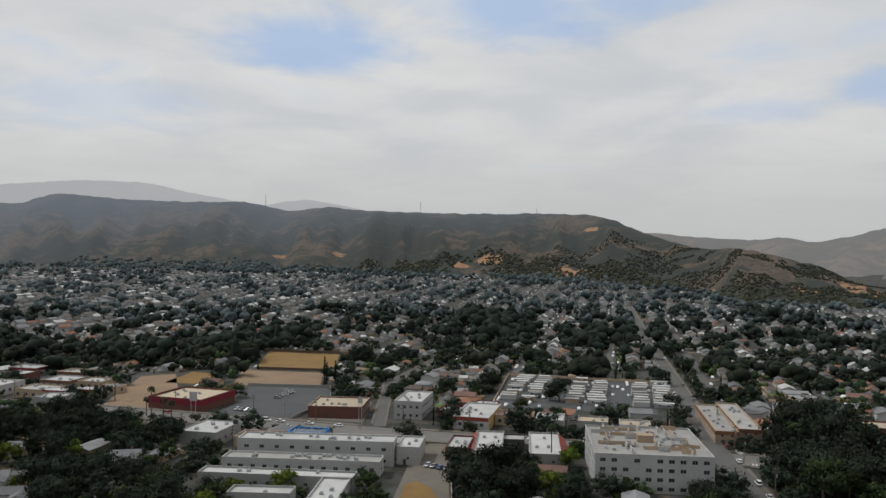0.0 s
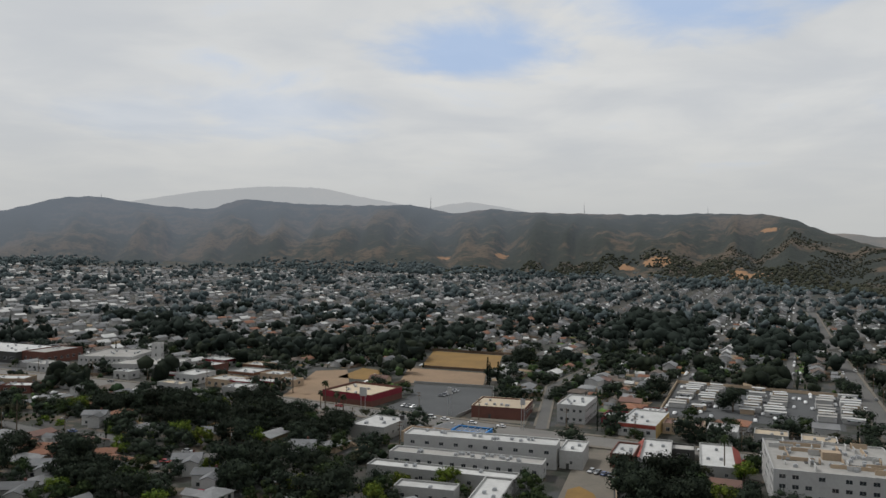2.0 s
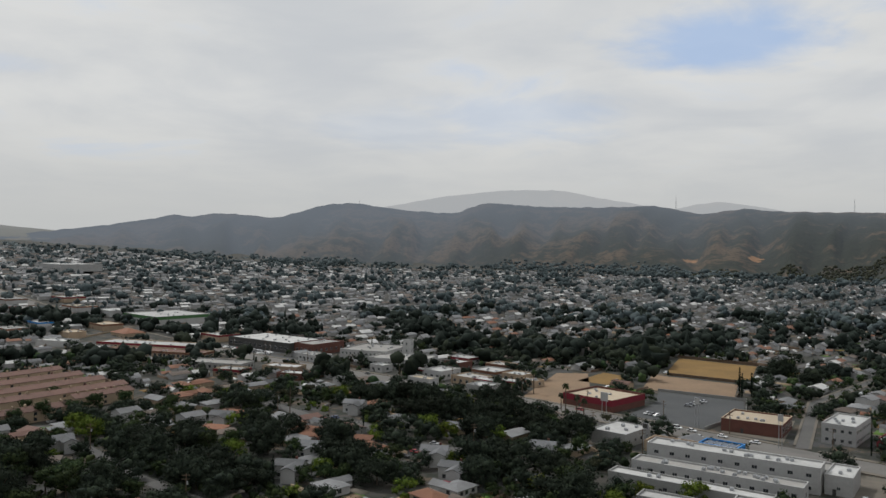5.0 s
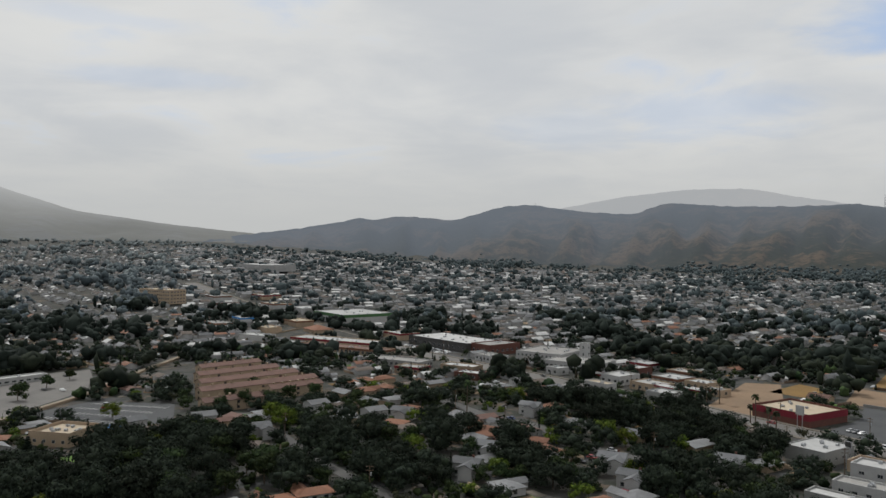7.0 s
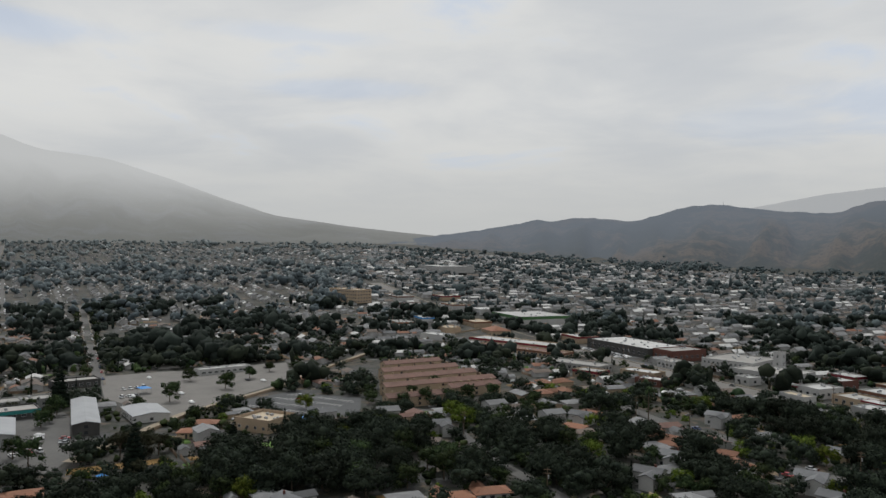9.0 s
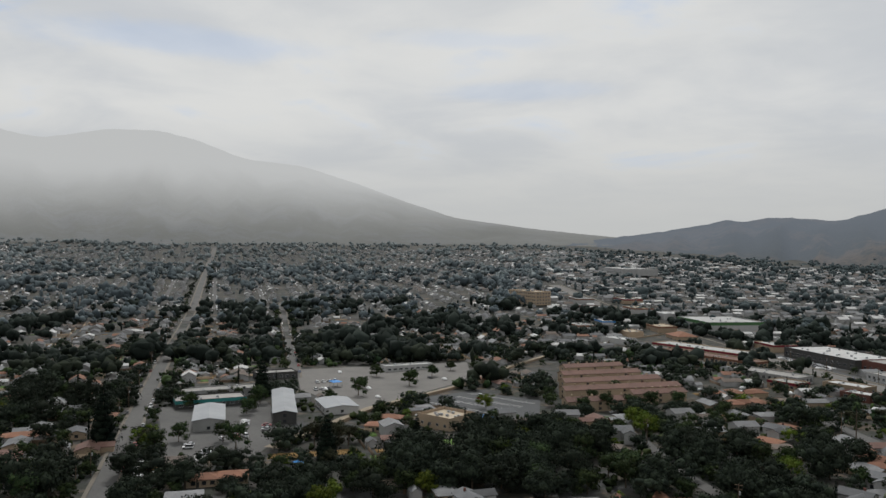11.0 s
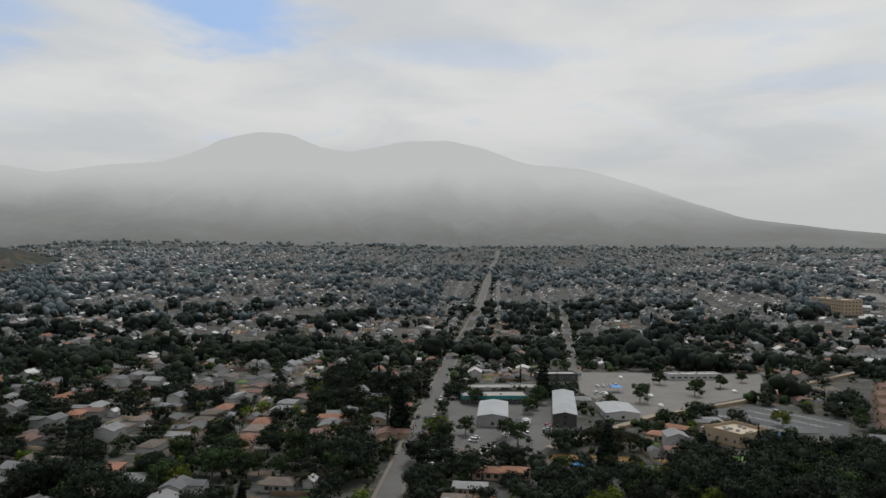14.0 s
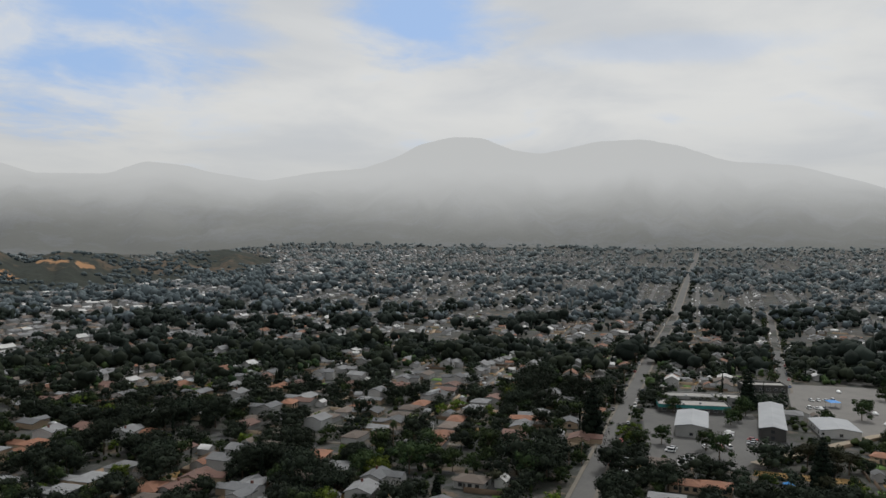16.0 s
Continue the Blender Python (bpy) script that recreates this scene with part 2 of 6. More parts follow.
GROUND = bpy.data.materials.new("suburban_ground")
GROUND.use_nodes = True
n = Nodes(GROUND.node_tree)
at = n.add("ShaderNodeTexCoord").outputs["Object"]
patch, spots, speck = n.noise(at, 0.035, 4.0, 0.6), n.noise(at, 0.11, 3.0, 0.6), n.noise(at, 1.2, 4.0, 0.7)
col = n.mix(n.step(patch, 0.42, 0.6), rgb(0.042, 0.037, 0.03), rgb(0.046, 0.048, 0.049))
tan = n.noise(at, 0.06, 4.0, 0.6, 0.5)
col = n.mix(n.step(tan, 0.54, 0.62), col, rgb(0.1, 0.073, 0.047))
col = n.mix(n.step(spots, 0.42, 0.6), col, rgb(0.014, 0.018, 0.01))
col = n.mix(n.math("MULTIPLY", n.step(speck, 0.4, 0.75), 0.45), col, rgb(0.022, 0.02, 0.018))
bs = n.add("ShaderNodeBsdfPrincipled", {"Base Color": col, "Roughness": 0.95, "Normal": n.add("ShaderNodeBump", {"Strength": 0.3, "Distance": 0.2, "Height": speck}).outputs[0]})
n.add("ShaderNodeOutputMaterial", {0: bs.outputs[0]})

rings = [0, 60, 120, 180, 240, 300, 360, 420, 500, 600] + list(range(700, 3000, 90)) + [3200, 3600, 4200, 5200, 7000, 9500]
spokes = 240
verts = [(r * math.cos(math.tau * i / spokes), r * math.sin(math.tau * i / spokes), 0) for r in rings for i in range(spokes)]
verts = [(x, y, land(x, y)) for x, y, _ in verts]
faces = [(k * spokes + i, (k + 1) * spokes + i, (k + 1) * spokes + (i + 1) % spokes, k * spokes + (i + 1) % spokes) for k in range(len(rings) - 1) for i in range(spokes)]
me = tri_mesh("ground", verts, faces, True)
me.materials.append(GROUND)
tagged(new("ground", me), "dry suburban soil, yards and patchy grass", "ground", kind="structure")


def scrub(name, mist, scars=(), grass=(0.098, 0.07, 0.043)):
    """Chaparral slopes: dark brush over dry grass, bare orange cuts; mist mixes a glowing haze colour into the surface
    itself, by distance and height.
    """
    m = bpy.data.materials.new(name)
    m.use_nodes = True
    n = Nodes(m.node_tree)
    at = n.add("ShaderNodeTexCoord").outputs["Object"]
    big, mid, small = n.noise(at, 0.004, 4.0, 0.6), n.noise(at, 0.02, 5.0, 0.65), n.noise(at, 0.09, 4.0, 0.7)
    col = n.mix(n.step(n.math("ADD", n.math("MULTIPLY", mid, 0.45), n.math("MULTIPLY", big, 0.55)), 0.475, 0.57), rgb(0.026, 0.029, 0.019), rgb(*grass))
    col = n.mix(n.math("MULTIPLY", n.step(small, 0.5, 0.62), 0.75), col, rgb(0.018, 0.02, 0.013))
    rag = n.math("ADD", n.math("MULTIPLY", n.math("SUBTRACT", mid, 0.5), 3.2), n.math("MULTIPLY", n.math("SUBTRACT", small, 0.5), 1.6))
    for x, y, z, wide, high in scars:
        v = n.add("ShaderNodeVectorMath", {0: at, 1: (x, y, z)}, operation="SUBTRACT").outputs[0]
        v = n.add("ShaderNodeVectorMath", {0: v, 1: (1 / wide, 0.5 / wide, 1 / high)}, operation="MULTIPLY").outputs[0]
        r = n.add("ShaderNodeVectorMath", {0: v}, operation="LENGTH").outputs["Value"]
        col = n.mix(n.math("SUBTRACT", 1.0, n.step(n.math("ADD", r, rag), 0.7, 1.0)), col, rgb(0.3, 0.165, 0.078))
    n_out = n.add("ShaderNodeBsdfPrincipled", {"Base Color": col, "Roughness": 0.95, "Specular IOR Level": 0.1, "Normal": n.add("ShaderNodeBump", {"Strength": 0.8, "Distance": 6.0, "Height": mid}).outputs[0]}).outputs[0]
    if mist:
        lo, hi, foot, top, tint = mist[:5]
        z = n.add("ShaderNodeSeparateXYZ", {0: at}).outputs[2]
        haze_height = n.math("ADD", z, n.math("MULTIPLY", n.math("SUBTRACT", n.noise(at, 0.0016, 3.0, 0.5), 0.5), 150.0))
        fac = n.math("ADD", n.math("MULTIPLY", n.step(haze_height, lo, hi), top - foot), foot, clamp=True)
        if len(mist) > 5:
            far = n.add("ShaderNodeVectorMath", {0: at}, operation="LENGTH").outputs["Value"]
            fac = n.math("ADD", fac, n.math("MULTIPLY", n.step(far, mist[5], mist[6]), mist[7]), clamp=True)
        # haze is emission blended into the slope; no hazy air is modelled
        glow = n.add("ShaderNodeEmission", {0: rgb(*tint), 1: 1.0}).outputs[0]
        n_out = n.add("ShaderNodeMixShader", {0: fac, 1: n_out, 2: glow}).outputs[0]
    n.add("ShaderNodeOutputMaterial", {0: n_out})
    return m


def along(table, az):
    """Value at a heading, eased between the rows of a table."""
    if az <= table[0][0]:
        return table[0][1]
    for (a, p), (b, q) in zip(table, table[1:]):
        if az <= b:
            return p + (q - p) * ((az - a) / (b - a))
    return table[-1][1]


SLOPES = {}


def hill(name, label, crest, distance, depth, mat, seed, rough=1.0, step=0.3, soften=0.5, kind="structure"):
    """A ridge seen from the town. crest: heading and slope (thousandths above eye level); distance and depth: tables of the crest's distance and the run of its front slope."""
    a0, a1 = crest[0][0], crest[-1][0]
    na, nu, nb = int((a1 - a0) / step) + 1, 30, 6
    vs = []
    for i in range(na):
        az = a0 + (a1 - a0) * i / (na - 1)
        h = heading(az)
        dc, dp = along(distance, az), along(depth, az)
        top = EYE + (0.5 * along(crest, az) + 0.25 * along(crest, az - soften) + 0.25 * along(crest, az + soften) + rough * (noise.noise(Vector((az * 1.7, seed, 1))) + 0.6 * noise.noise(Vector((az * 5, seed, 2))))) / 1000 * dc
        for j in range(nu + nb):
            if j < nu:
                u = j / (nu - 1)
                d = dc - dp * (1 - u)
            else:
                u = 1 - (j - nu + 1) / nb
                d = dc + dp * 0.6 * (1 - u)
            x, y = h.x * d, h.y * d
            base = land(x, y) - 6
            s = u ** 1.25 * 0.75 + 0.25 * u * u * (3 - 2 * u)
            z = base + (top - base) * s
            p = Vector((x / 330 + seed, y / 330, seed * 0.7))
            q = Vector((az * 0.3 + seed + 0.3 * noise.noise(p) + 0.35 * u, u * 0.5, seed))
            rid = 0.5 * (1 - 2 * abs(noise.noise(p * 0.7))) + 0.9 * (1 - 2.2 * abs(noise.noise(q))) + 0.4 * (1 - 2 * abs(noise.noise(q * 2.7)))
            z += (rid - 0.9) * 0.27 * max(20, top - base) * math.sin(math.pi * min(1, u)) * rough
            z += (noise.noise(p * 9) + 0.6 * noise.noise(p * 23)) * (2.2 + 3 * math.sin(math.pi * u)) * rough * (1 if j else 0)
            vs.append((x, y, z))
    m = nu + nb
    fs = [(i * m + j, i * m + j + 1, (i + 1) * m + j + 1, (i + 1) * m + j) for i in range(na - 1) for j in range(m - 1)]
    me = tri_mesh(name, vs, fs, True)
    me.flip_normals()
    if mat:
        me.materials.append(mat)
    SLOPES[name] = (np.array(vs).reshape(na, m, 3), nu)
    return tagged(new(name, me), label, "hill", kind=kind)


def on_slope(name, az, tan):
    """The place on a hill's front at a heading where it stands that high (thousandths) against eye level."""
    grid, nu = SLOPES[name]
    row = min(grid, key=lambda r: abs(math.degrees(math.atan2(-r[0][0], r[0][1])) - az))
    return min(row[:nu], key=lambda p: abs((p[2] - EYE) / math.hypot(p[0], p[1]) * 1000 - tan))


def bare_cuts(name, material_name, mist, cuts):
    """Lay bare orange cuts (heading, height, width, height in metres) on a hill."""
    ob = bpy.data.objects[name]
    ob.data.materials.clear()
    ob.data.materials.append(scrub(material_name, mist, [(*[float(c) for c in on_slope(name, a, t)], wd, hg) for a, t, wd, hg in cuts]))


# each of these slopes glows with a haze colour, more so farther off
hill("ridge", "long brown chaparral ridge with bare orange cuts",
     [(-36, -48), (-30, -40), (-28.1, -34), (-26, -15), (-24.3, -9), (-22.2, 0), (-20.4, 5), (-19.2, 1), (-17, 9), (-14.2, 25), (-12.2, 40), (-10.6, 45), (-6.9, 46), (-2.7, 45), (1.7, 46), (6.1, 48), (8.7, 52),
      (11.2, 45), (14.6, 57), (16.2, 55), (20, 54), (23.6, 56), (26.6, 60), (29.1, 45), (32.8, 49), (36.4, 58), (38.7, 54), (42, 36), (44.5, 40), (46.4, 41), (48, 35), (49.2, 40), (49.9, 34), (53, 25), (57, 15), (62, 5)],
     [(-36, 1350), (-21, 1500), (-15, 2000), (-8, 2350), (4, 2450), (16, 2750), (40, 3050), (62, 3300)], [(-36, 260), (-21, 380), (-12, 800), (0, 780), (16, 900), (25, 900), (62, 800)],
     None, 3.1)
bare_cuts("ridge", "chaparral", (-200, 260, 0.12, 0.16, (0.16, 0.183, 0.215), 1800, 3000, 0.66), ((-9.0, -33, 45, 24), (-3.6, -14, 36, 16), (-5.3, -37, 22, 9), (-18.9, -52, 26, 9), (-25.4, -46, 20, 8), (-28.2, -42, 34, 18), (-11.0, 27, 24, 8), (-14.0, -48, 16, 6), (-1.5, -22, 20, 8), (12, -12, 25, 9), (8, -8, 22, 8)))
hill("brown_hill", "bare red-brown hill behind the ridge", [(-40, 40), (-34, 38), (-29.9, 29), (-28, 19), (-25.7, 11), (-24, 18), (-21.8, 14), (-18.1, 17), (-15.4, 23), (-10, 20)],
     [(-40, 2600), (-26, 2700), (-22, 3300), (-10, 3600)], [(-40, 900), (-10, 800)], scrub("far_chaparral_hazed", (-200, 260, 0.3, 0.4, (0.40, 0.40, 0.41))), 8.2)
hill("far_mountain", "mountains on the skyline, paled by painted haze", [(2, 30), (6.5, 51), (10, 61), (11.8, 57), (13.5, 50), (15.8, 59), (17.7, 64), (21.1, 76), (25.3, 76), (29.5, 68), (33.2, 56), (38, 40), (44, 20)],
     [(2, 4400), (44, 4500)], [(2, 900), (44, 900)], scrub("painted_haze_slopes", (-200, 400, 0.74, 0.84, (0.46, 0.475, 0.49))), 5.7, 0.6)
# painted haze thickens with height, so the peaks pale towards the sky
hill("misty_mountain", "tall mountains fading into painted mist and low cloud",
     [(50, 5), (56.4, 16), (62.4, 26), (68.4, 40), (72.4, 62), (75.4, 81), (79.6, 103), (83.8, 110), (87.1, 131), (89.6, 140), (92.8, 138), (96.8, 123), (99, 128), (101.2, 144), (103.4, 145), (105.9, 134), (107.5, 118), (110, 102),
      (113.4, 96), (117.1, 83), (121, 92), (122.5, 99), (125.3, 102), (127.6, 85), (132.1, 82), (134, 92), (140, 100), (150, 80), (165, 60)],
     [(50, 3600), (66, 4000), (80, 4300), (165, 4400)], [(50, 1000), (66, 1450), (80, 1850), (110, 1850), (165, 1300)], scrub("painted_mist_slopes", (60, 470, 0.23, 0.97, (0.52, 0.53, 0.53)), (), (0.045, 0.05, 0.052)), 2.4, 0.4, soften=0.4)
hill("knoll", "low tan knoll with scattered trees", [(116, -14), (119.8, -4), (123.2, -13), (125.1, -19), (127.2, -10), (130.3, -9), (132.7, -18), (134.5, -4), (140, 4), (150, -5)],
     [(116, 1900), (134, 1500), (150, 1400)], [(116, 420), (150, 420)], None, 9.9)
# a faint blue-grey emission puts haze into the knoll's surface
bare_cuts("knoll", "dry_knoll_hazed", (-200, 260, 0.05, 0.12, (0.15, 0.175, 0.21)), ((134, -32, 34, 12), (129, -24, 26, 7), (131, -20, 18, 6)))
# ---- roads ----


def smooth_line(points, gap=18.0):
    """Points along a polyline at even gaps."""
    out = []
    for (x0, y0), (x1, y1) in zip(points, points[1:]):
        k = max(1, int(math.hypot(x1 - x0, y1 - y0) / gap))
        out += [(x0 + (x1 - x0) * i / k, y0 + (y1 - y0) * i / k) for i in range(k)]
    return out + [points[-1]]


def ribbon(bm, points, left, right, low, high):
    """A draped slab along a line, from left to right of it (metres), from low to high above the ground."""
    rows = []
    for i, (x, y) in enumerate(points):
        xa, ya = points[max(0, i - 1)]
        xb, yb = points[min(len(points) - 1, i + 1)]
        k = math.hypot(xb - xa, yb - ya)
        nx, ny = -(yb - ya) / k, (xb - xa) / k
        z = land(x, y)
        rows.append([bm.verts.new((x + nx * s, y + ny * s, z + h)) for s, h in ((left, low), (left, high), (right, high), (right, low))])
    for a, b in zip(rows, rows[1:]):
        for j in range(3):
            bm.faces.new((a[j], a[j + 1], b[j + 1], b[j]))
    return bm


ROADS = []
PAVED = []


def road(name, label, points, width, walks=2.4, lines=True, mat=None):
    """A carriageway; its pavements follow once all roads are known."""
    level = 0.06 + 0.012 * len(ROADS)
    ROADS.append((points, width / 2 + walks))
    PAVED.append((points, width, walks))
    ob = new(name, mesh_of(name, ribbon(bmesh.new(), smooth_line(points), width / 2, -width / 2, -0.2, level)))
    ob.data.materials.append(mat or ASPHALT)
    tagged(ob, label, "road", kind="structure")
    if lines:
        bm = bmesh.new()
        for s in (-0.2, 0.2):
            ribbon(bm, smooth_line(points, 6.0), s + 0.07, s - 0.07, 0.05, level + 0.12)
        ml = new("lane_marking", mesh_of("lane_marking", bm))
        ml.data.materials.append(YELLOW_PAINT)
        tagged(ml, "double yellow middle line", "road marking", kind="structure")
    return ob


def road_gap(x, y, points):
    k = 1e9
    for (xa, ya), (xb, yb) in zip(points, points[1:]):
        u = max(0, min(1, ((x - xa) * (xb - xa) + (y - ya) * (yb - ya)) / ((xb - xa) ** 2 + (yb - ya) ** 2)))
        k = min(k, math.hypot(x - xa - u * (xb - xa), y - ya - u * (yb - ya)))
    return k


def pavements():
    """Raised pavements along both kerbs, broken where another road comes in."""
    for points, width, walks in PAVED:
        if not walks:
            continue
        pts = smooth_line(points, 5.0)
        for s in (1, -1):
            run, runs = [], []
            for (x, y), (xn, yn) in zip(pts, pts[1:] + pts[-2:-1]):
                k = math.hypot(xn - x, yn - y)
                o = s * (width + walks) / 2 * (1 if (x, y) != pts[-1] else -1)
                px, py = x - (yn - y) / k * o, y + (xn - x) / k * o
                if any(p is not points and road_gap(px, py, p) < w_ / 2 + 1.5 for p, w_, _ in PAVED):
                    runs.append(run)
                    run = []
                else:
                    run.append((x, y))
            for r in runs + [run]:
                if len(r) > 2:
                    a, b = (width / 2 + walks, width / 2) if s > 0 else (-width / 2, -width / 2 - walks)
                    pv = new("pavement", mesh_of("pavement", ribbon(bmesh.new(), r, a, b, -0.2, 0.32)))
                    pv.data.materials.append(CONCRETE)
                    tagged(pv, "pale concrete pavement with a raised kerb", "pavement", kind="structure")


BOULEVARD = [(330, 262), (115, 316), (54, 335), (-21, 353), (-97, 374), (-190, 400), (-326, 424), (-421, 442), (-725, 516), (-1100, 610)]
AVENUE = [(70, 60), (109, 266), (118, 327), (145, 472), (188, 698), (253, 1050)]
LONG_ROAD = [(-120, -28), (-268, -17), (-449, -3), (-681, 16), (-959, 47), (-2300, 172)]
SIDE_ROAD = [(-500, 88), (-543, 95), (-761, 125), (-1000, 158)]
CHANNEL_ROAD = [(-330, 48), (-395, 110), (-443, 181), (-500, 240), (-560, 313), (-612, 399), (-640, 480)]
SIDE_STREET = [(-30, 366), (-33, 481), (-7, 579), (30, 700)]
road("boulevard", "wide pale asphalt boulevard between shops", BOULEVARD, 17, 3.0, False, PALE_ASPHALT)
road("avenue", "straight asphalt avenue lined with parked cars", AVENUE, 9.5, 1.8, False)
road("long_road", "long straight asphalt road running to the foothills", LONG_ROAD, 7.6, 1.5, False)
road("side_road", "narrow asphalt side road between houses", SIDE_ROAD, 6.5, 1.4, False)
road("channel_road", "pale concrete ramp road beside a low wall", CHANNEL_ROAD, 6.5, 0, False, RAMP)
road("side_street", "asphalt side street with parked cars", SIDE_STREET, 5.2, 1.2, False)
road("dirt_lane", "sandy lane beside the trees", [(-128, 283), (-175, 286), (-222, 304), (-250, 303), (-300, 320)], 7, 0, False)
road("near_street", "asphalt street under the trees", [(-160, 176), (-200, 183), (-240, 190), (-290, 206)], 5.5, 0, False)
road("oak_lane", "pale lane between hedges and houses", [(-305, -160), (-319, -159), (-390, -155)], 5, 0, False, CONCRETE)

pavements()

# low wall along the ramp road
wl = new("boundary_wall", mesh_of("boundary_wall", ribbon(bmesh.new(), smooth_line(CHANNEL_ROAD), -3.6, -3.95, -0.3, 1.5)))
wl.data.materials.append(STUCCO_TAN)
tagged(wl, "low tan wall along the ramp road", "wall", kind="structure")
# crossings at the junction
for cx, cy, tn, ln in ((106, 327, -15, 0), (126, 327, 12, 1), (104, 311, 12, 1), (128, 305, -15, 0)):
    bm = bmesh.new()
    for i in range(7):
        box(bm, -4.2 + i * 1.3, -3.6 + i * 1.3, -1.5, 1.5, 0.05, 0.2)
    cw = new("crossing", mesh_of("crossing", bm))
    cw.data.materials.append(PAINT)
    cw.matrix_basis = pose(cx, cy, 0, 0, 0, tn if ln == 0 else tn + 90)
    tagged(cw, "white zebra crossing bars on asphalt", "road marking", kind="structure")

SITES = []
FOOTPRINTS = []


def site(name, label, corners, mat, category, z=0.04):
    """A flat paved or bare plot with a rim that goes into the ground."""
    bm = bmesh.new()
    top = [bm.verts.new((x, y, z)) for x, y in corners]
    bot = [bm.verts.new((x, y, -0.3)) for x, y in corners]
    bm.faces.new(top)
    for i in range(len(top)):
        j = (i + 1) % len(top)
        bm.faces.new((top[i], bot[i], bot[j], top[j]))
    bmesh.ops.recalc_face_normals(bm, faces=bm.faces)
    ob = new(name, mesh_of(name, bm))
    ob.data.materials.append(mat)
    SITES.append(corners)
    return tagged(ob, label, category, kind="structure")


def inside(x, y, poly, grow=0.0):
    c = False
    for (xa, ya), (xb, yb) in zip(poly, poly[1:] + poly[:1]):
        if (ya > y) != (yb > y) and x < (xb - xa) * (y - ya) / (yb - ya) + xa:
            c = not c
        k = (xb - xa) ** 2 + (yb - ya) ** 2
        u = max(0, min(1, ((x - xa) * (xb - xa) + (y - ya) * (yb - ya)) / k))
        if grow and math.hypot(x - xa - u * (xb - xa), y - ya - u * (yb - ya)) < grow:
            return True
    return c


def near_road(x, y, more):
    for pts, half in ROADS:
        for (xa, ya), (xb, yb) in zip(pts, pts[1:]):
            k = (xb - xa) ** 2 + (yb - ya) ** 2
            u = max(0, min(1, ((x - xa) * (xb - xa) + (y - ya) * (yb - ya)) / k))
            if math.hypot(x - xa - u * (xb - xa), y - ya - u * (yb - ya)) < half + more:
                return True
    return False


site("car_park", "empty dark asphalt car park with faded bays", [(-115, 388), (-74, 382), (-62, 425), (-68, 464), (-117, 468), (-110, 430)], LOT, "car park")
site("sand_plot", "bare sandy building plot", [(-128, 472), (-74, 468), (-80, 521), (-137, 530)], SAND, "plot")
site("straw_field", "plot of dry golden grass", [(-130, 537), (-74, 530), (-81, 610), (-140, 623)], STRAW, "field")
site("dirt_plot", "bare sandy corner plot", [(-180, 409), (-153, 399), (-150, 440), (-176, 510), (-195, 500)], SAND, "plot")
site("straw_plot", "small plot of dry golden grass", [(-172, 478), (-150, 474), (-146, 510), (-168, 520)], STRAW, "field")
site("shop_yard", "pale asphalt yard round the brick shop", [(-66, 380), (-38, 374), (-38, 425), (-58, 430)], CONCRETE, "yard")
site("drive_yard", "asphalt strip with parked cars and dry grass", [(-19, 225), (3, 225), (3, 334), (-10, 336)], CONCRETE, "yard")
site("dry_patch", "patch of dry orange grass in the yard", [(-15, 238), (-2, 240), (-1, 262), (-4, 274), (-9, 281), (-13, 276)], STRAW, "grass", 0.09)
site("trailer_park", "asphalt ground of the trailer park", [(28, 415), (112, 398), (136, 490), (46, 515)], LOT, "yard")
site("bay_park", "large car park with white painted bays", [(-412, 140), (-424, 178), (-386, 206), (-346, 184), (-362, 152)], LOT, "car park")
site("school_yard", "pale asphalt yard with shade trees", [(-458, 84), (-535, 95), (-533, 222), (-463, 197), (-392, 102)], PALE_ASPHALT, "yard")
site("depot_yard", "pale asphalt yard before the sheds", [(-330, 6), (-318, 40), (-362, 62), (-430, 60), (-430, 4)], ASPHALT, "yard")
site("store_park", "shopping street car park", [(-330, 436), (-420, 462), (-400, 500), (-470, 520), (-500, 480), (-440, 452)], LOT, "car park")
site("dirt_strip", "strip of dry orange soil beside the wall", [(-312, 44), (-320, 46), (-317, 82), (-309, 82)], STRAW, "plot")
site("lawn", "small bright green lawn", [(-318, 118), (-326, 140), (-318, 146), (-308, 124)], LAWN, "lawn")
site("hill_store_park", "grey car park of the shopping centre", [(-430, 380), (-600, 420), (-640, 490), (-540, 470)], LOT, "car park")

# ---- buildings ----


def ring(bm, w2, d2, t, z0, z1):
    """A closed rectangular wall of thickness t."""
    c = [(sx * (w2 - k), sy * (d2 - k), z) for z in (z0, z1) for k in (0, t) for sx, sy in ((-1, -1), (1, -1), (1, 1), (-1, 1))]
    f = []
    for i in range(4):
        j = (i + 1) % 4
        f += [(i, j, 8 + j, 8 + i), (4 + j, 4 + i, 12 + i, 12 + j), (8 + i, 8 + j, 12 + j, 12 + i), (j, i, 4 + i, 4 + j)]
    return solid(bm, c, f)


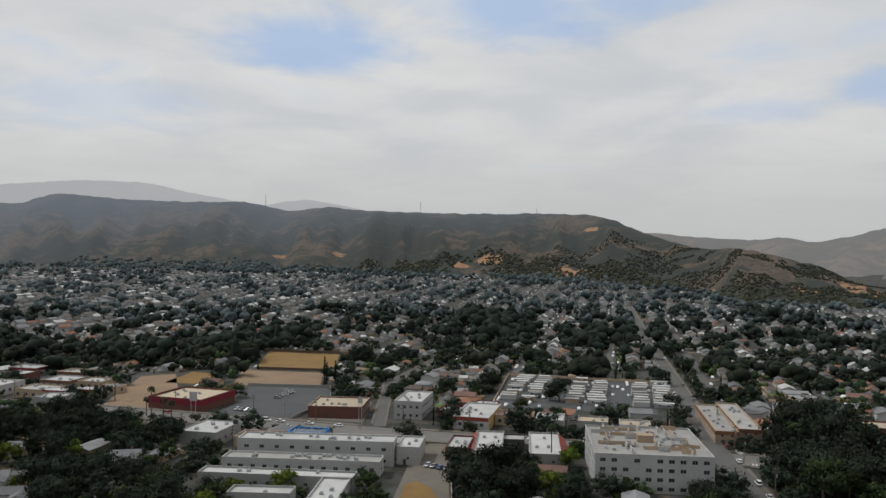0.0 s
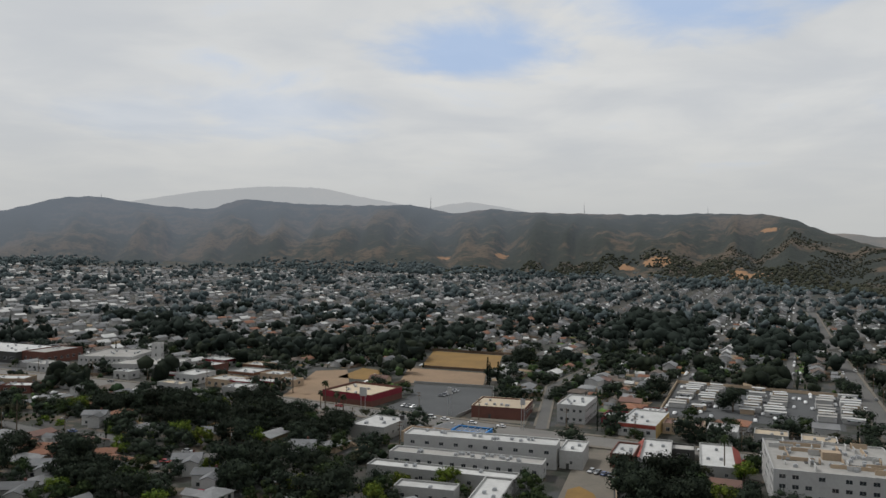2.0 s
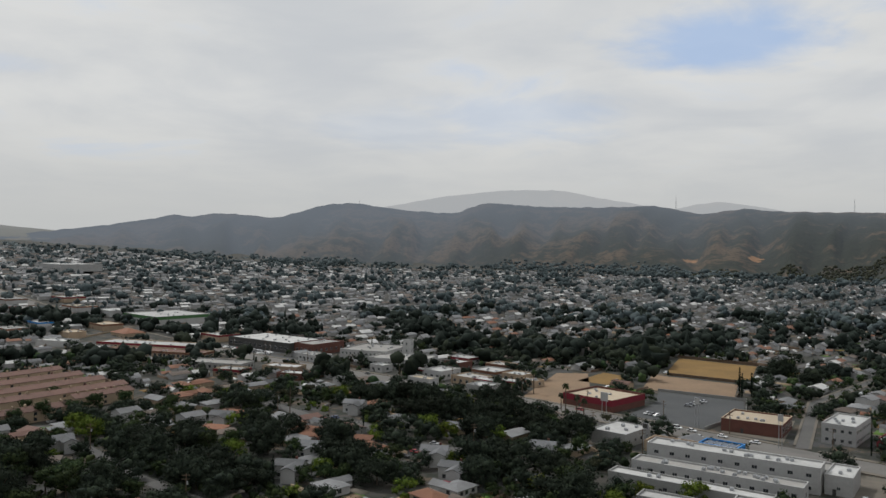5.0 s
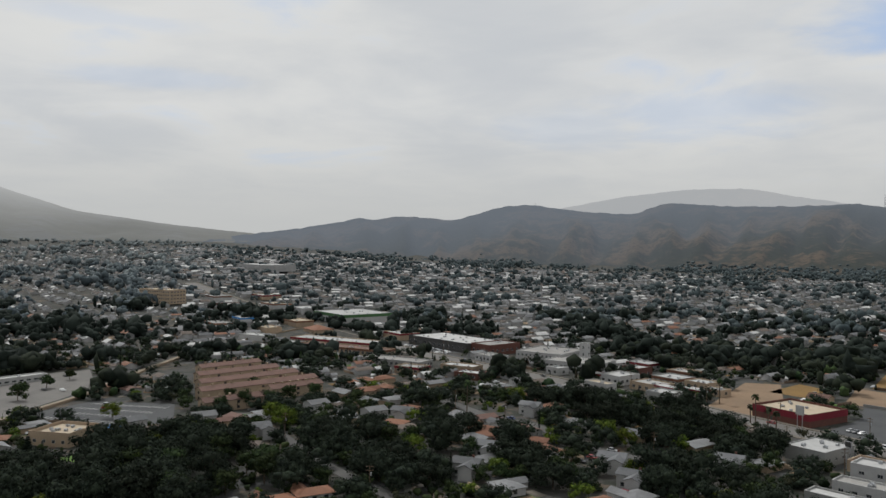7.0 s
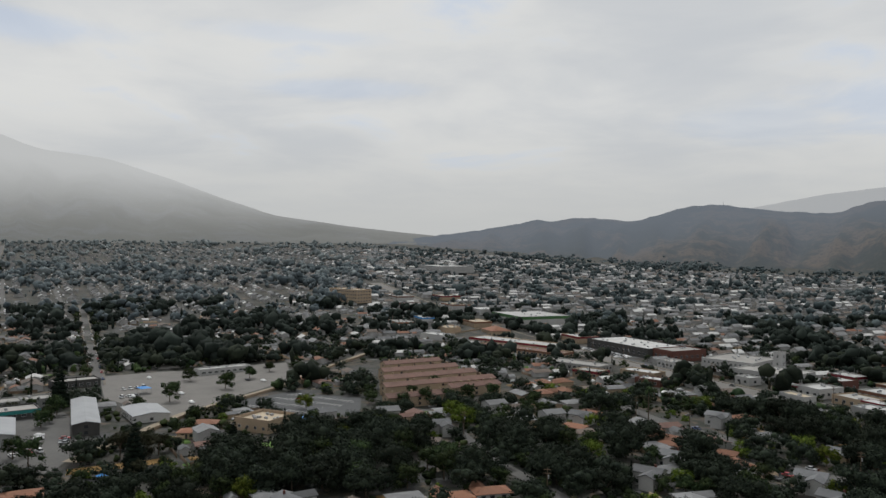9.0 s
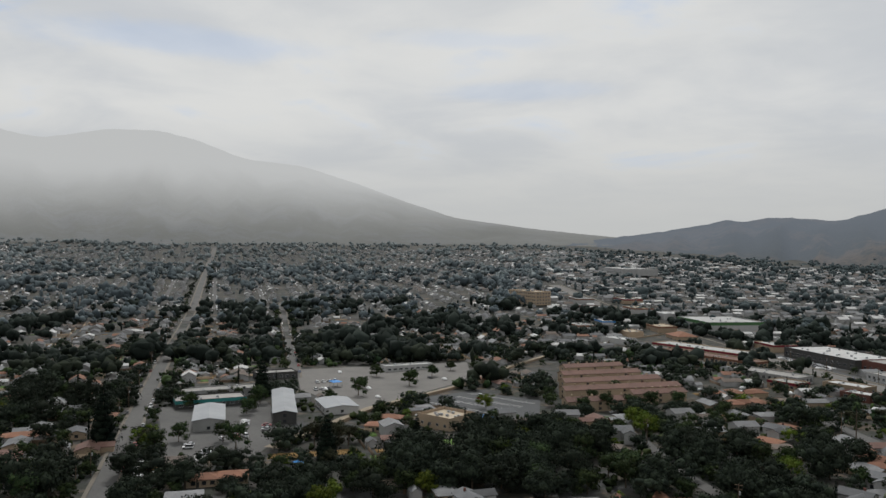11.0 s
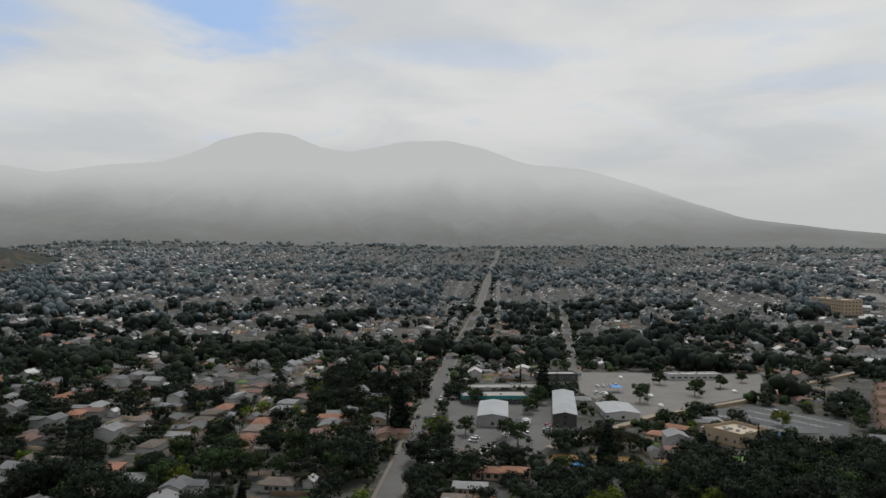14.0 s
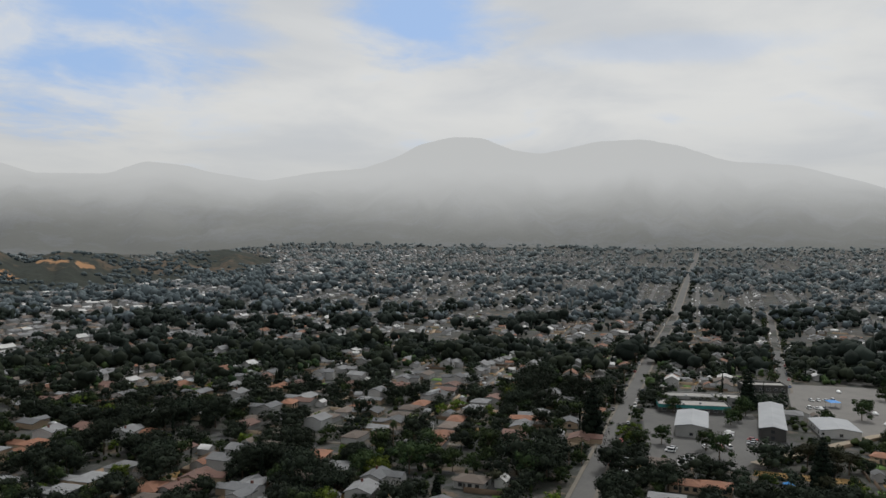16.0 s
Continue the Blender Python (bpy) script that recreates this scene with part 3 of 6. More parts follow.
def flat_building(name, label, x, y, wide, deep, turn, high, wall=STUCCO_WHITE, roof=WHITE_ROOF, storeys=1, gap=3.2, pane=(1.3, 1.2), units=4, band=None, sides="fblr", door=True, category="building", parapet=0.6, skip=0.0, trim=None):
    """A flat-roofed building: walls with a parapet round a sunken roof, windows with frames in rows, a door, cooling units on the roof."""
    b = thing(name, pose(x, y, land(x, y), 0, 0, turn), label, category)
    SITES.append([(x + c * math.cos(radians(turn)) - s * math.sin(radians(turn)), y + c * math.sin(radians(turn)) + s * math.cos(radians(turn)))
                  for c, s in ((-wide / 2, -deep / 2), (wide / 2, -deep / 2), (wide / 2, deep / 2), (-wide / 2, deep / 2))])
    FOOTPRINTS.append(SITES[-1])
    w2, d2, t = wide / 2, deep / 2, 0.3
    bm = ring(bmesh.new(), w2, d2, t, -0.5, high)
    part("wall", bm, wall, b)
    part("roof", boxes((-w2 + t, w2 - t, -d2 + t, d2 - t, high - parapet - 0.3, high - parapet)), roof, b)
    part("coping", ring(bmesh.new(), w2 + .06, d2 + .06, t + .12, high, high + .1), trim or wall, b)
    if band:
        part("fascia", ring(bmesh.new(), w2 + .12, d2 + .12, .117, high - (3.2 if high > 6.2 else 1.7), high - .1), band, b, "broad painted fascia band")
    fm = mesh_of("window", boxes((-pane[0] / 2 - .1, pane[0] / 2 + .1, -.05, .02, -.1, 0), (-pane[0] / 2 - .1, pane[0] / 2 + .1, -.05, .02, pane[1], pane[1] + .1),
                                 (-pane[0] / 2 - .1, -pane[0] / 2, -.05, .02, 0, pane[1]), (pane[0] / 2, pane[0] / 2 + .1, -.05, .02, 0, pane[1]), (-.03, .03, -.05, .02, 0, pane[1])))
    fm.materials.append(STUCCO_WHITE)
    gm = mesh_of("pane", boxes((-pane[0] / 2, pane[0] / 2, -.02, .01, 0, pane[1])))
    gm.materials.append(GLASS)
    rnd = random.Random(int(x * 7 + y))
    for face, length, m in (("f", wide, pose(0, -d2, 0)), ("r", deep, pose(w2, 0, 0, 0, 0, 90)), ("b", wide, pose(0, d2, 0, 0, 0, 180)), ("l", deep, pose(-w2, 0, 0, 0, 0, -90))):
        if face not in sides:
            continue
        k = max(1, int((length - 1.5) / gap))
        for s in range(storeys):
            z = (high - parapet) * (s + 0.33) / storeys
            for i in range(k):
                if rnd.random() < skip:
                    continue
                px = (i - (k - 1) / 2) * (length - 1.5) / k
                win = part("window", fm, None, b, "", m @ pose(px, 0, z))
                part("pane", gm, None, win)
    if door:
        part("door", boxes((-w2 * .3 - .6, -w2 * .3 + .6, -d2 - .07, -d2 + .05, 0, 2.15)), DARK_WALL, b, "dark entrance door")
    um = mesh_of("cooling_unit", boxes((-.7, .7, -.6, .6, 0, .95, .06), (-.45, .45, -.4, .4, .95, 1.1)))
    um.materials.append(METAL)
    for i in range(units):
        part("cooling_unit", um, None, b, "grey metal rooftop cooling unit", pose(rnd.uniform(-.8, .8) * (w2 - 1.2), rnd.uniform(-.75, .75) * (d2 - 1.2), high - parapet, 0, 0, rnd.choice((0, 90))))
    return b


def gable(bm, w2, d2, low, rise, over=0.5, thick=0.18):
    """A saddle roof over a plan of w2 by d2 (half sizes), ridge along x."""
    x, y = w2 + over, d2 + over
    z0 = low - rise * over / d2
    top = low + rise
    for s in (1, -1):
        solid(bm, [(-x, s * y, z0), (x, s * y, z0), (x, 0, top), (-x, 0, top), (-x, s * y, z0 + thick), (x, s * y, z0 + thick), (x, 0, top + thick), (-x, 0, top + thick)],
              [(0, 1, 2, 3), (4, 7, 6, 5), (0, 4, 5, 1), (1, 5, 6, 2), (3, 7, 4, 0)])
    bmesh.ops.recalc_face_normals(bm, faces=bm.faces)
    return bm


def hip(bm, w2, d2, low, rise, over=0.5, thick=0.18):
    x, y = w2 + over, d2 + over
    r = max(0.2, x - y)
    v = [(-x, -y, low), (x, -y, low), (x, y, low), (-x, y, low), (-x, -y, low + thick), (x, -y, low + thick), (x, y, low + thick), (-x, y, low + thick), (-r, 0, low + rise), (r, 0, low + rise)]
    solid(bm, v, [(0, 3, 2, 1), (0, 1, 5, 4), (1, 2, 6, 5), (2, 3, 7, 6), (3, 0, 4, 7), (4, 5, 9, 8), (6, 7, 8, 9), (5, 6, 9), (7, 4, 8)])
    return bm


def gable_walls(bm, w2, d2, high, rise):
    v = [(-w2, -d2, -.4), (w2, -d2, -.4), (w2, d2, -.4), (-w2, d2, -.4), (-w2, -d2, high), (w2, -d2, high), (w2, d2, high), (-w2, d2, high), (-w2, 0, high + rise), (w2, 0, high + rise)]
    return solid(bm, v, [(0, 1, 5, 4), (2, 3, 7, 6), (1, 2, 6, 9, 5), (3, 0, 4, 8, 7)])


def house(name, label, m, wide, deep, high, rise, wall, roof, hipped=False, windows=True, wing=0.0, chimney=False, group="", category="house"):
    """A pitched-roof house: walls, roof with eaves, windows, door, sometimes a wing and a chimney."""
    b = thing(name, m, label, category, group)
    w2, d2 = wide / 2, deep / 2
    part("wall", gable_walls(bmesh.new(), w2, d2, high, rise if not hipped else 0.0), wall, b)
    part("roof", (hip if hipped else gable)(bmesh.new(), w2, d2, high, rise), roof, b)
    if wing:
        ww = wing / 2
        at = pose(w2 * .45, -d2 - wing * .3, 0, 0, 0, 90)
        part("wing_wall", gable_walls(bmesh.new(), wing * .75, ww, high - .1, rise * .8), wall, b, "", at)
        part("wing_roof", gable(bmesh.new(), wing * .75, ww, high - .1, rise * .8), roof, b, "", at)
    if windows:
        wm = mesh_of("window", boxes((-.75, .75, -.05, .03, 0, 1.15), (-.85, .85, -.08, .03, -.1, 0), (-.85, .85, -.08, .03, 1.15, 1.25)))
        wm.materials.append(GLASS)
        for k in range(max(1, int(high / 2.7))):
            for s in (-.55, .0 if wide > 13 else .1, .6):
                part("window", wm, None, b, "", pose(s * w2, -d2, .95 + 2.7 * k))
                part("window", wm, None, b, "", pose(s * w2, d2, .95 + 2.7 * k, 0, 0, 180))
            part("window", wm, None, b, "", pose(w2, 0, .95 + 2.7 * k, 0, 0, 90))
            part("window", wm, None, b, "", pose(-w2, 0, .95 + 2.7 * k, 0, 0, -90))
        part("door", boxes((-w2 * .28 - .5, -w2 * .28 + .5, -d2 - .06, -d2 + .05, 0, 2.05)), DARK_WALL, b, "dark front door")
    if chimney:
        part("chimney", boxes((w2 * .4 - .4, w2 * .4 + .4, d2 * .2 - .3, d2 * .2 + .3, high, high + rise + .9)), BRICK, b, "brick chimney")
    return b


# shops and flats along the boulevard
flat_building("drugstore", "red-banded shop with a pale flat roof", -133, 412, 32, 31, -17, 6.5, BRICK, TAN_ROOF, 1, 4.5, (2.2, 1.6), 5, RED_PAINT, "", parapet=1.0)
flat_building("workshop", "grey-walled workshop with a white flat roof", -101, 338, 17, 22, -13, 6, STUCCO_GREY, WHITE_ROOF, 1, 5, (1.4, 1.2), 6, None, "r", parapet=.3)
flat_building("apartment_block", "long white three-storey flats with small windows", -49, 307, 62, 11, -4, 9.5, STUCCO_WHITE, WHITE_ROOF, 2, 5.6, (1.7, 1.2), 12, None, "fr")
flat_building("apartment_wing", "low white apartment wing with roof vents", -52, 291, 60, 9, -5, 6, STUCCO_WHITE, GREY_ROOF, 1, 4.2, (1.6, 1.8), 18, None, "fr")
flat_building("apartment_wing", "low L-shaped wing with a white roof", -58, 274, 56, 8, -6, 5, STUCCO_GREY, WHITE_ROOF, 1, 4.2, (1.4, 1.2), 3, None, "f")
flat_building("apartment_wing", "low wing with white roof and tall side windows", -37, 255, 10, 27, -4, 5, STUCCO_WHITE, WHITE_ROOF, 2, 4.2, (1.2, 1.2), 3, None, "rl")
flat_building("apartment_wing", "low wing with a plain white roof", -59, 254, 21, 8, -3, 5, STUCCO_GREY, WHITE_ROOF, 1, 4.2, (1.2, 1.2), 1, None, "f")
flat_building("side_store", "white annex beside the flats", -12, 311, 9, 18, -6, 7, STUCCO_WHITE, WHITE_ROOF, 1, 4, (1, 1), 2, None, "f")
flat_building("brick_shop", "dark red brick shop with a tan roof", -52, 395, 27, 25, -4, 6, BRICK, TAN_ROOF, 1, 5, (2.8, 2.6), 6, None, "r", trim=STUCCO_TAN)
flat_building("office_block", "white two-storey offices with dark square windows", -14, 396, 14, 28, -11, 9, STUCCO_WHITE, WHITE_ROOF, 2, 2.6, (1.3, 1.3), 7, None, "flr")
CORNER = flat_building("corner_shop", "white-roofed shop with red edge and ochre side wall", 18, 378, 17, 34, -14, 6.0, STUCCO_WHITE, WHITE_ROOF, 1, 4, (1.6, 1.5), 6, None, "f")
part("side_panel", boxes((8.52, 8.62, -16.8, 16.8, 0, 5.9)), STUCCO_YELLOW, CORNER, "ochre painted side wall")
part("front_panel", boxes((-8.4, 8.4, -17.12, -17.02, 4.2, 5.9)), RED_TILE, CORNER, "red tiled front edge")
flat_building("red_shop", "low shop with a red front", 5, 386, 11, 14, -14, 5, RED_PAINT, WHITE_ROOF, 1, 3, (1.8, 1.8), 2, None, "f")
flat_building("shop_terrace", "row of small pink and brown shops", 36, 376, 18, 12, -12, 5, STUCCO_TAN, DULL_TILE, 1, 3, (1.6, 1.6), 3, None, "f")
flat_building("shop_terrace", "row of small white shops", 52, 367, 13, 16, -12, 5.5, STUCCO_WHITE, WHITE_ROOF, 1, 3, (1.6, 1.6), 3, None, "f")
flat_building("court_wing", "white-roofed court wing with a red tiled end", 20, 322, 12, 34, -6, 5, STUCCO_GREY, WHITE_ROOF, 1, 4, (1.2, 1.2), 3, None, "fl")
flat_building("court_wing", "white-roofed court wing with a red tiled end", 43, 319, 13, 36, -6, 5, STUCCO_GREY, WHITE_ROOF, 1, 4, (1.2, 1.2), 3, None, "fr")
for name_, x_, y_, tn_ in (("court_edge", 13.2, 322, -6), ("court_edge", 50.4, 318, -6)):
    e = thing(name_, pose(x_, y_, 0, 0, 0, tn_), "sloping red tiled edge of the court roof", "roof edge")
    part("tile_slope", solid(bmesh.new(), [(-1.6, -15, 3.2), (1.4, -15, 5.6), (1.4, 15, 5.6), (-1.6, 15, 3.2), (-1.6, -15, 3.0), (1.4, -15, 5.4), (1.4, 15, 5.4), (-1.6, 15, 3.0)] if x_ < 20 else
                             [(1.6, -15, 3.2), (-1.4, -15, 5.6), (-1.4, 15, 5.6), (1.6, 15, 3.2), (1.6, -15, 3.0), (-1.4, -15, 5.4), (-1.4, 15, 5.4), (1.6, 15, 3.0)],
                             [(0, 1, 2, 3), (7, 6, 5, 4), (0, 4, 5, 1), (1, 5, 6, 2), (2, 6, 7, 3), (3, 7, 4, 0)]), RED_TILE, e)
    part("side_wall", boxes((-1.0, 1.0, -14.6, 14.6, -.3, 3.1)), STUCCO_GREY, e)
flat_building("court_link", "dark covered link between the court wings", 31.5, 332, 9, 10, -6, 4.2, DARK_WALL, GREY_ROOF, 1, 3, (1.2, 1.2), 0, None, "f")
flat_building("brick_store", "brick store with a white roof", 8, 318, 9, 20, -10, 5.5, BRICK, WHITE_ROOF, 1, 3.5, (1.4, 1.4), 3, None, "fl")
flat_building("garage_hall", "low grey hall between the flats and the boulevard", -34, 326, 36, 12, -7, 4.5, STUCCO_GREY, GREY_ROOF, 1, 5, (1.6, 1.2), 3, None, "r")
flat_building("tyre_shop", "low shop with rusty and white roof", -72, 331, 30, 12, -8, 4.5, STUCCO_TAN, DULL_TILE, 1, 5, (1.6, 1.2), 3, None, "f")
SKY = flat_building("court_roof", "dark glazed roof with a bright blue edge", -58, 337, 16, 10, -10, 5, BLUE_TARP, GLASS, 1, 5, (1.6, 1.2), 0, None, "", door=False, parapet=.35)
for k in range(5):
    part("glazing_bar", boxes((-6 + 3 * k - .1, -6 + 3 * k + .1, -4.7, 4.7, 4.65, 4.8)), METAL, SKY)
FLATS = flat_building("flats", "pale four-storey flats with dark balconies and cluttered roof", 77, 291, 41, 44, -6, 13.5, STUCCO_WHITE, GREY_ROOF, 4, 3.6, (1.9, 1.3), 34, None, "fl", skip=.3)
for px, py, ln, tn in ((-12, -6, 12, 0), (6, -12, 16, 0), (-6, 8, 20, 0), (12, 10, 12, 90), (-14, 2, 14, 90), (3, 0, 14, 90), (14, -8, 9, 0), (-8, 16, 14, 0)):
    part("roof_partition", boxes((-ln / 2, ln / 2, -.12, .12, 0, 1.3)), STUCCO_TAN, FLATS, "low tan roof partition wall", pose(px, py, 12.9, 0, 0, tn))
clutter = random.Random(3)
for i in range(26):
    ln = clutter.uniform(2, 6)
    part("roof_partition", boxes((-ln / 2, ln / 2, -.15, .15, 0, clutter.uniform(1.0, 2.2))), clutter.choice((STUCCO_TAN, STUCCO_WHITE, STUCCO_WHITE)), FLATS, "low roof partition wall", pose(clutter.uniform(-17, 17), clutter.uniform(-20, 20), 12.9, 0, 0, clutter.choice((0, 90))))
for i in range(5):
    part("terrace", boxes((-2.4, 2.4, -1.6, 1.6, 0, .08)), DARK_WALL, FLATS, "dark sunken roof terrace", pose(-14 + 7 * i, clutter.uniform(-14, 14), 12.9))
part("stair_block", boxes((-3, 3, -2, 2, 12.9, 15.6)), STUCCO_TAN, FLATS, "tan stair head on the roof")
part("roof_court", boxes((-6, 4, 3, 6.5, 12.9, 12.96)), DARK_WALL, FLATS, "dark sunken roof court")
flat_building("grey_shop", "plain grey box shop", -203, 404, 15, 14, -10, 6, STUCCO_GREY, WHITE_ROOF, 1, 5, (2, 1.5), 2, None, "f")
for i in range(2):
    flat_building("motel_wing", "cream motel wing under a red tiled edge", 131 + 12 * i, 368 + 4 * i, 10, 60, -10, 6, STUCCO_TAN, GREY_ROOF, 2, 3.4, (1.2, 1.1), 9, TERRACOTTA, "fl")
flat_building("mission_hall", "large white hall with stepped parapets", -300, 468, 42, 30, 8, 7, STUCCO_WHITE, GREY_ROOF, 1, 3.6, (2.4, 2.2), 10, None, "fr")
flat_building("mission_hall", "large white hall with a row of windows", -339, 488, 38, 40, 8, 8.5, STUCCO_WHITE, GREY_ROOF, 2, 3.2, (1.2, 1.4), 8, None, "fr")
flat_building("bell_tower", "white bell tower beside the hall", -311, 492, 6, 6, 8, 16, STUCCO_WHITE, WHITE_ROOF, 3, 3.2, (1, 1.8), 0, None, "fr")
flat_building("supermarket", "large shop with white roof and dark front", -446, 497, 78, 40, -8, 8, DARK_WALL, WHITE_ROOF, 1, 6, (3, 2.2), 16, None, "f")
flat_building("brick_hall", "red brick end hall", -396, 492, 22, 34, -8, 8.5, BRICK, GREY_ROOF, 1, 5, (2, 2), 4, None, "fr")
flat_building("red_arcade", "long arcade of shops under a faded red roof", -480, 404, 84, 17, 13, 5.5, STUCCO_TAN, DULL_TILE, 1, 4, (2, 2), 8, TERRACOTTA, "fr")
flat_building("red_arcade", "long arcade of shops with a red edge and white roof", -515, 428, 95, 22, 13, 6, STUCCO_TAN, WHITE_ROOF, 1, 4, (2, 2), 9, RED_PAINT, "fr")
flat_building("grey_hall", "low grey hall with a flat roof", -405, 388, 52, 18, 13, 5, STUCCO_GREY, GREY_ROOF, 1, 4, (2, 2), 6, None, "fr")
flat_building("warehouse", "large white warehouse with green and blue front", -655, 560, 70, 60, -12, 10, STUCCO_WHITE, WHITE_ROOF, 1, 8, (3, 2), 8, GREEN_FLASH, "f")
flat_building("warehouse", "long white warehouse with a flat roof", -1270, 860, 150, 70, -14, 12, STUCCO_WHITE, WHITE_ROOF, 1, 10, (3, 2), 6, None, "f")
flat_building("hospital", "tan four-storey block with flat roof", -915, 470, 60, 24, 10, 17, STUCCO_TAN, TAN_ROOF, 4, 4, (2, 1.5), 6, None, "fr")
flat_building("tan_hall", "tan hall with a sunken court of cooling units", -346, 134, 20, 20, 30, 6, STUCCO_TAN, TAN_ROOF, 1, 4, (1.4, 1.2), 9, None, "fr", parapet=1.3)
# depot and school beside the long road
for x, y, wd, dp, tn, hh, rf, wl, lb in ((-386, 27, 14, 36, -5, 6, RIB_METAL, STUCCO_GREY, "shed with a pale metal roof"), (-402, 65, 11, 62, -8, 6.5, RIB_METAL, DARK_WALL, "long open shed with a white metal roof"),
                                        (-398, 92, 17, 26, 0, 4.5, RIB_METAL, STUCCO_WHITE, "white portable hall with a metal roof")):
    house("shed", lb, pose(x, y, 0, 0, 0, tn), dp, wd, hh - 1.0, 1.1, wl, rf, False, True, 0, False, "", "shed")
    SITES.append([(x - dp / 2, y - wd / 2), (x + dp / 2, y - wd / 2), (x + dp / 2, y + wd / 2), (x - dp / 2, y + wd / 2)])
flat_building("school_block", "long low school block with grey roof", -455, 38, 14, 44, 4, 4.5, STUCCO_GREY, GREY_ROOF, 1, 4, (2, 1.4), 5, None, "r", door=False)
flat_building("school_block", "long low school block with dark eaves", -430, 30, 16, 36, 4, 4.5, DARK_WALL, GREY_ROOF, 1, 4, (2, 1.4), 5, TEAL, "r", door=False)
flat_building("school_block", "low school block with white fascia", -505, 76, 13, 26, 6, 4.5, DARK_WALL, GREY_ROOF, 1, 4, (2, 1.4), 2, None, "r", door=False)
flat_building("portable_hall", "long white portable hall with ribbon windows", -512, 168, 9, 36, 6, 4, STUCCO_WHITE, WHITE_ROOF, 1, 4, (2.4, 1), 2, None, "r", door=False)
# small shops along the boulevard, in seeded variety
SHOP_RND = random.Random(5)
for x, y, wd, dp, hh, tn in ((-225, 432, 22, 16, 5, -14), (-252, 440, 16, 20, 6, -10), (-226, 462, 20, 18, 5, -12), (-256, 470, 14, 14, 7, -12), (-205, 458, 16, 14, 5, -12), (-248, 410, 18, 9, 5, -12), (-300, 440, 12, 10, 5, -10), (-232, 490, 18, 14, 5, -12), (-270, 505, 20, 14, 5, -12),
                             (-370, 455, 24, 14, 5, -13), (-352, 400, 26, 14, 5, 10), (-330, 384, 18, 12, 4.5, 10), (-372, 372, 20, 14, 5, 12), (-520, 505, 30, 22, 6, -13), (-560, 530, 26, 20, 6, -13), (-660, 490, 34, 20, 6, -13), (-640, 440, 26, 16, 5, -13),
                             (-740, 560, 36, 26, 7, -13), (-800, 560, 40, 24, 6, -13), (-820, 510, 40, 26, 6, -13), (-880, 600, 40, 26, 6, -13), (-900, 540, 36, 24, 6, -13), (-700, 420, 30, 18, 5, -10), (-190, 445, 12, 10, 4, -12),
                             (-500, 370, 24, 14, 5, 13), (-540, 390, 26, 16, 5, 13), (-600, 400, 30, 16, 5, 13), (72, 365, 14, 12, 5, -12), (90, 358, 14, 12, 5, -12), (24, 405, 12, 10, 4.5, -12), (160, 300, 16, 20, 5, -14), (190, 330, 26, 18, 5, -14), (200, 360, 30, 16, 5, -14), (176, 372, 20, 12, 5, -14)):
    flat_building("shop", SHOP_RND.choice(("small flat-roofed shop with pale walls", "low shop with flat white roof", "plain stucco shop facing the boulevard")), x, y, wd, dp, tn, hh, SHOP_RND.choice((STUCCO_WHITE, STUCCO_WHITE, STUCCO_TAN, STUCCO_GREY, BRICK)),
                  SHOP_RND.choice((WHITE_ROOF, WHITE_ROOF, GREY_ROOF, TAN_ROOF)), 1, 4.5, (2.0, 1.6), SHOP_RND.randint(1, 5), SHOP_RND.choice((None, None, None, RED_PAINT, TERRACOTTA)), "fr" if y < 520 and x > -480 else "", category="shop")
house("red_roofed_shop", "shop under a bright red-orange hipped roof", pose(-606, 474, 0, 0, 0, -12), 26, 20, 4.5, 4.0, STUCCO_TAN, TERRACOTTA, True, True, 0, False, "", "shop")
SITES.append([(-606 - 13, 474 - 10), (-606 + 13, 474 - 10), (-606 + 13, 474 + 10), (-606 - 13, 474 + 10)])
for x, y in ((-722, 462), (-738, 505)):
    flat_building("blue_front_shop", "low shop with a bright blue front edge", x, y, 34, 14, -13, 5, STUCCO_GREY, WHITE_ROOF, 1, 5, (2, 1.6), 3, BLUE_TARP, "f", category="shop")
# petrol station canopies with red edges
for x, y, tn in ((-196, 428, -12), (-210, 424, -12), (-268, 436, -8)):
    c = thing("canopy", pose(x, y, 0, 0, 0, tn), "flat white forecourt canopy with a red edge", "canopy")
    part("roof", boxes((-8, 8, -4, 4, 4.6, 5.2)), WHITE_ROOF, c)
    part("fascia", boxes((-8.1, 8.1, -4.1, -4.003, 4.5, 5.35), (-8.1, 8.1, 4.003, 4.1, 4.5, 5.35), (-8.1, -8.003, -4, 4, 4.5, 5.35), (8.003, 8.1, -4, 4, 4.5, 5.35)), RED_PAINT, c, "red painted fascia")
    for sx in (-5, 5):
        part("post", boxes((sx - .25, sx + .25, -.25, .25, 0, 4.6)), METAL, c)

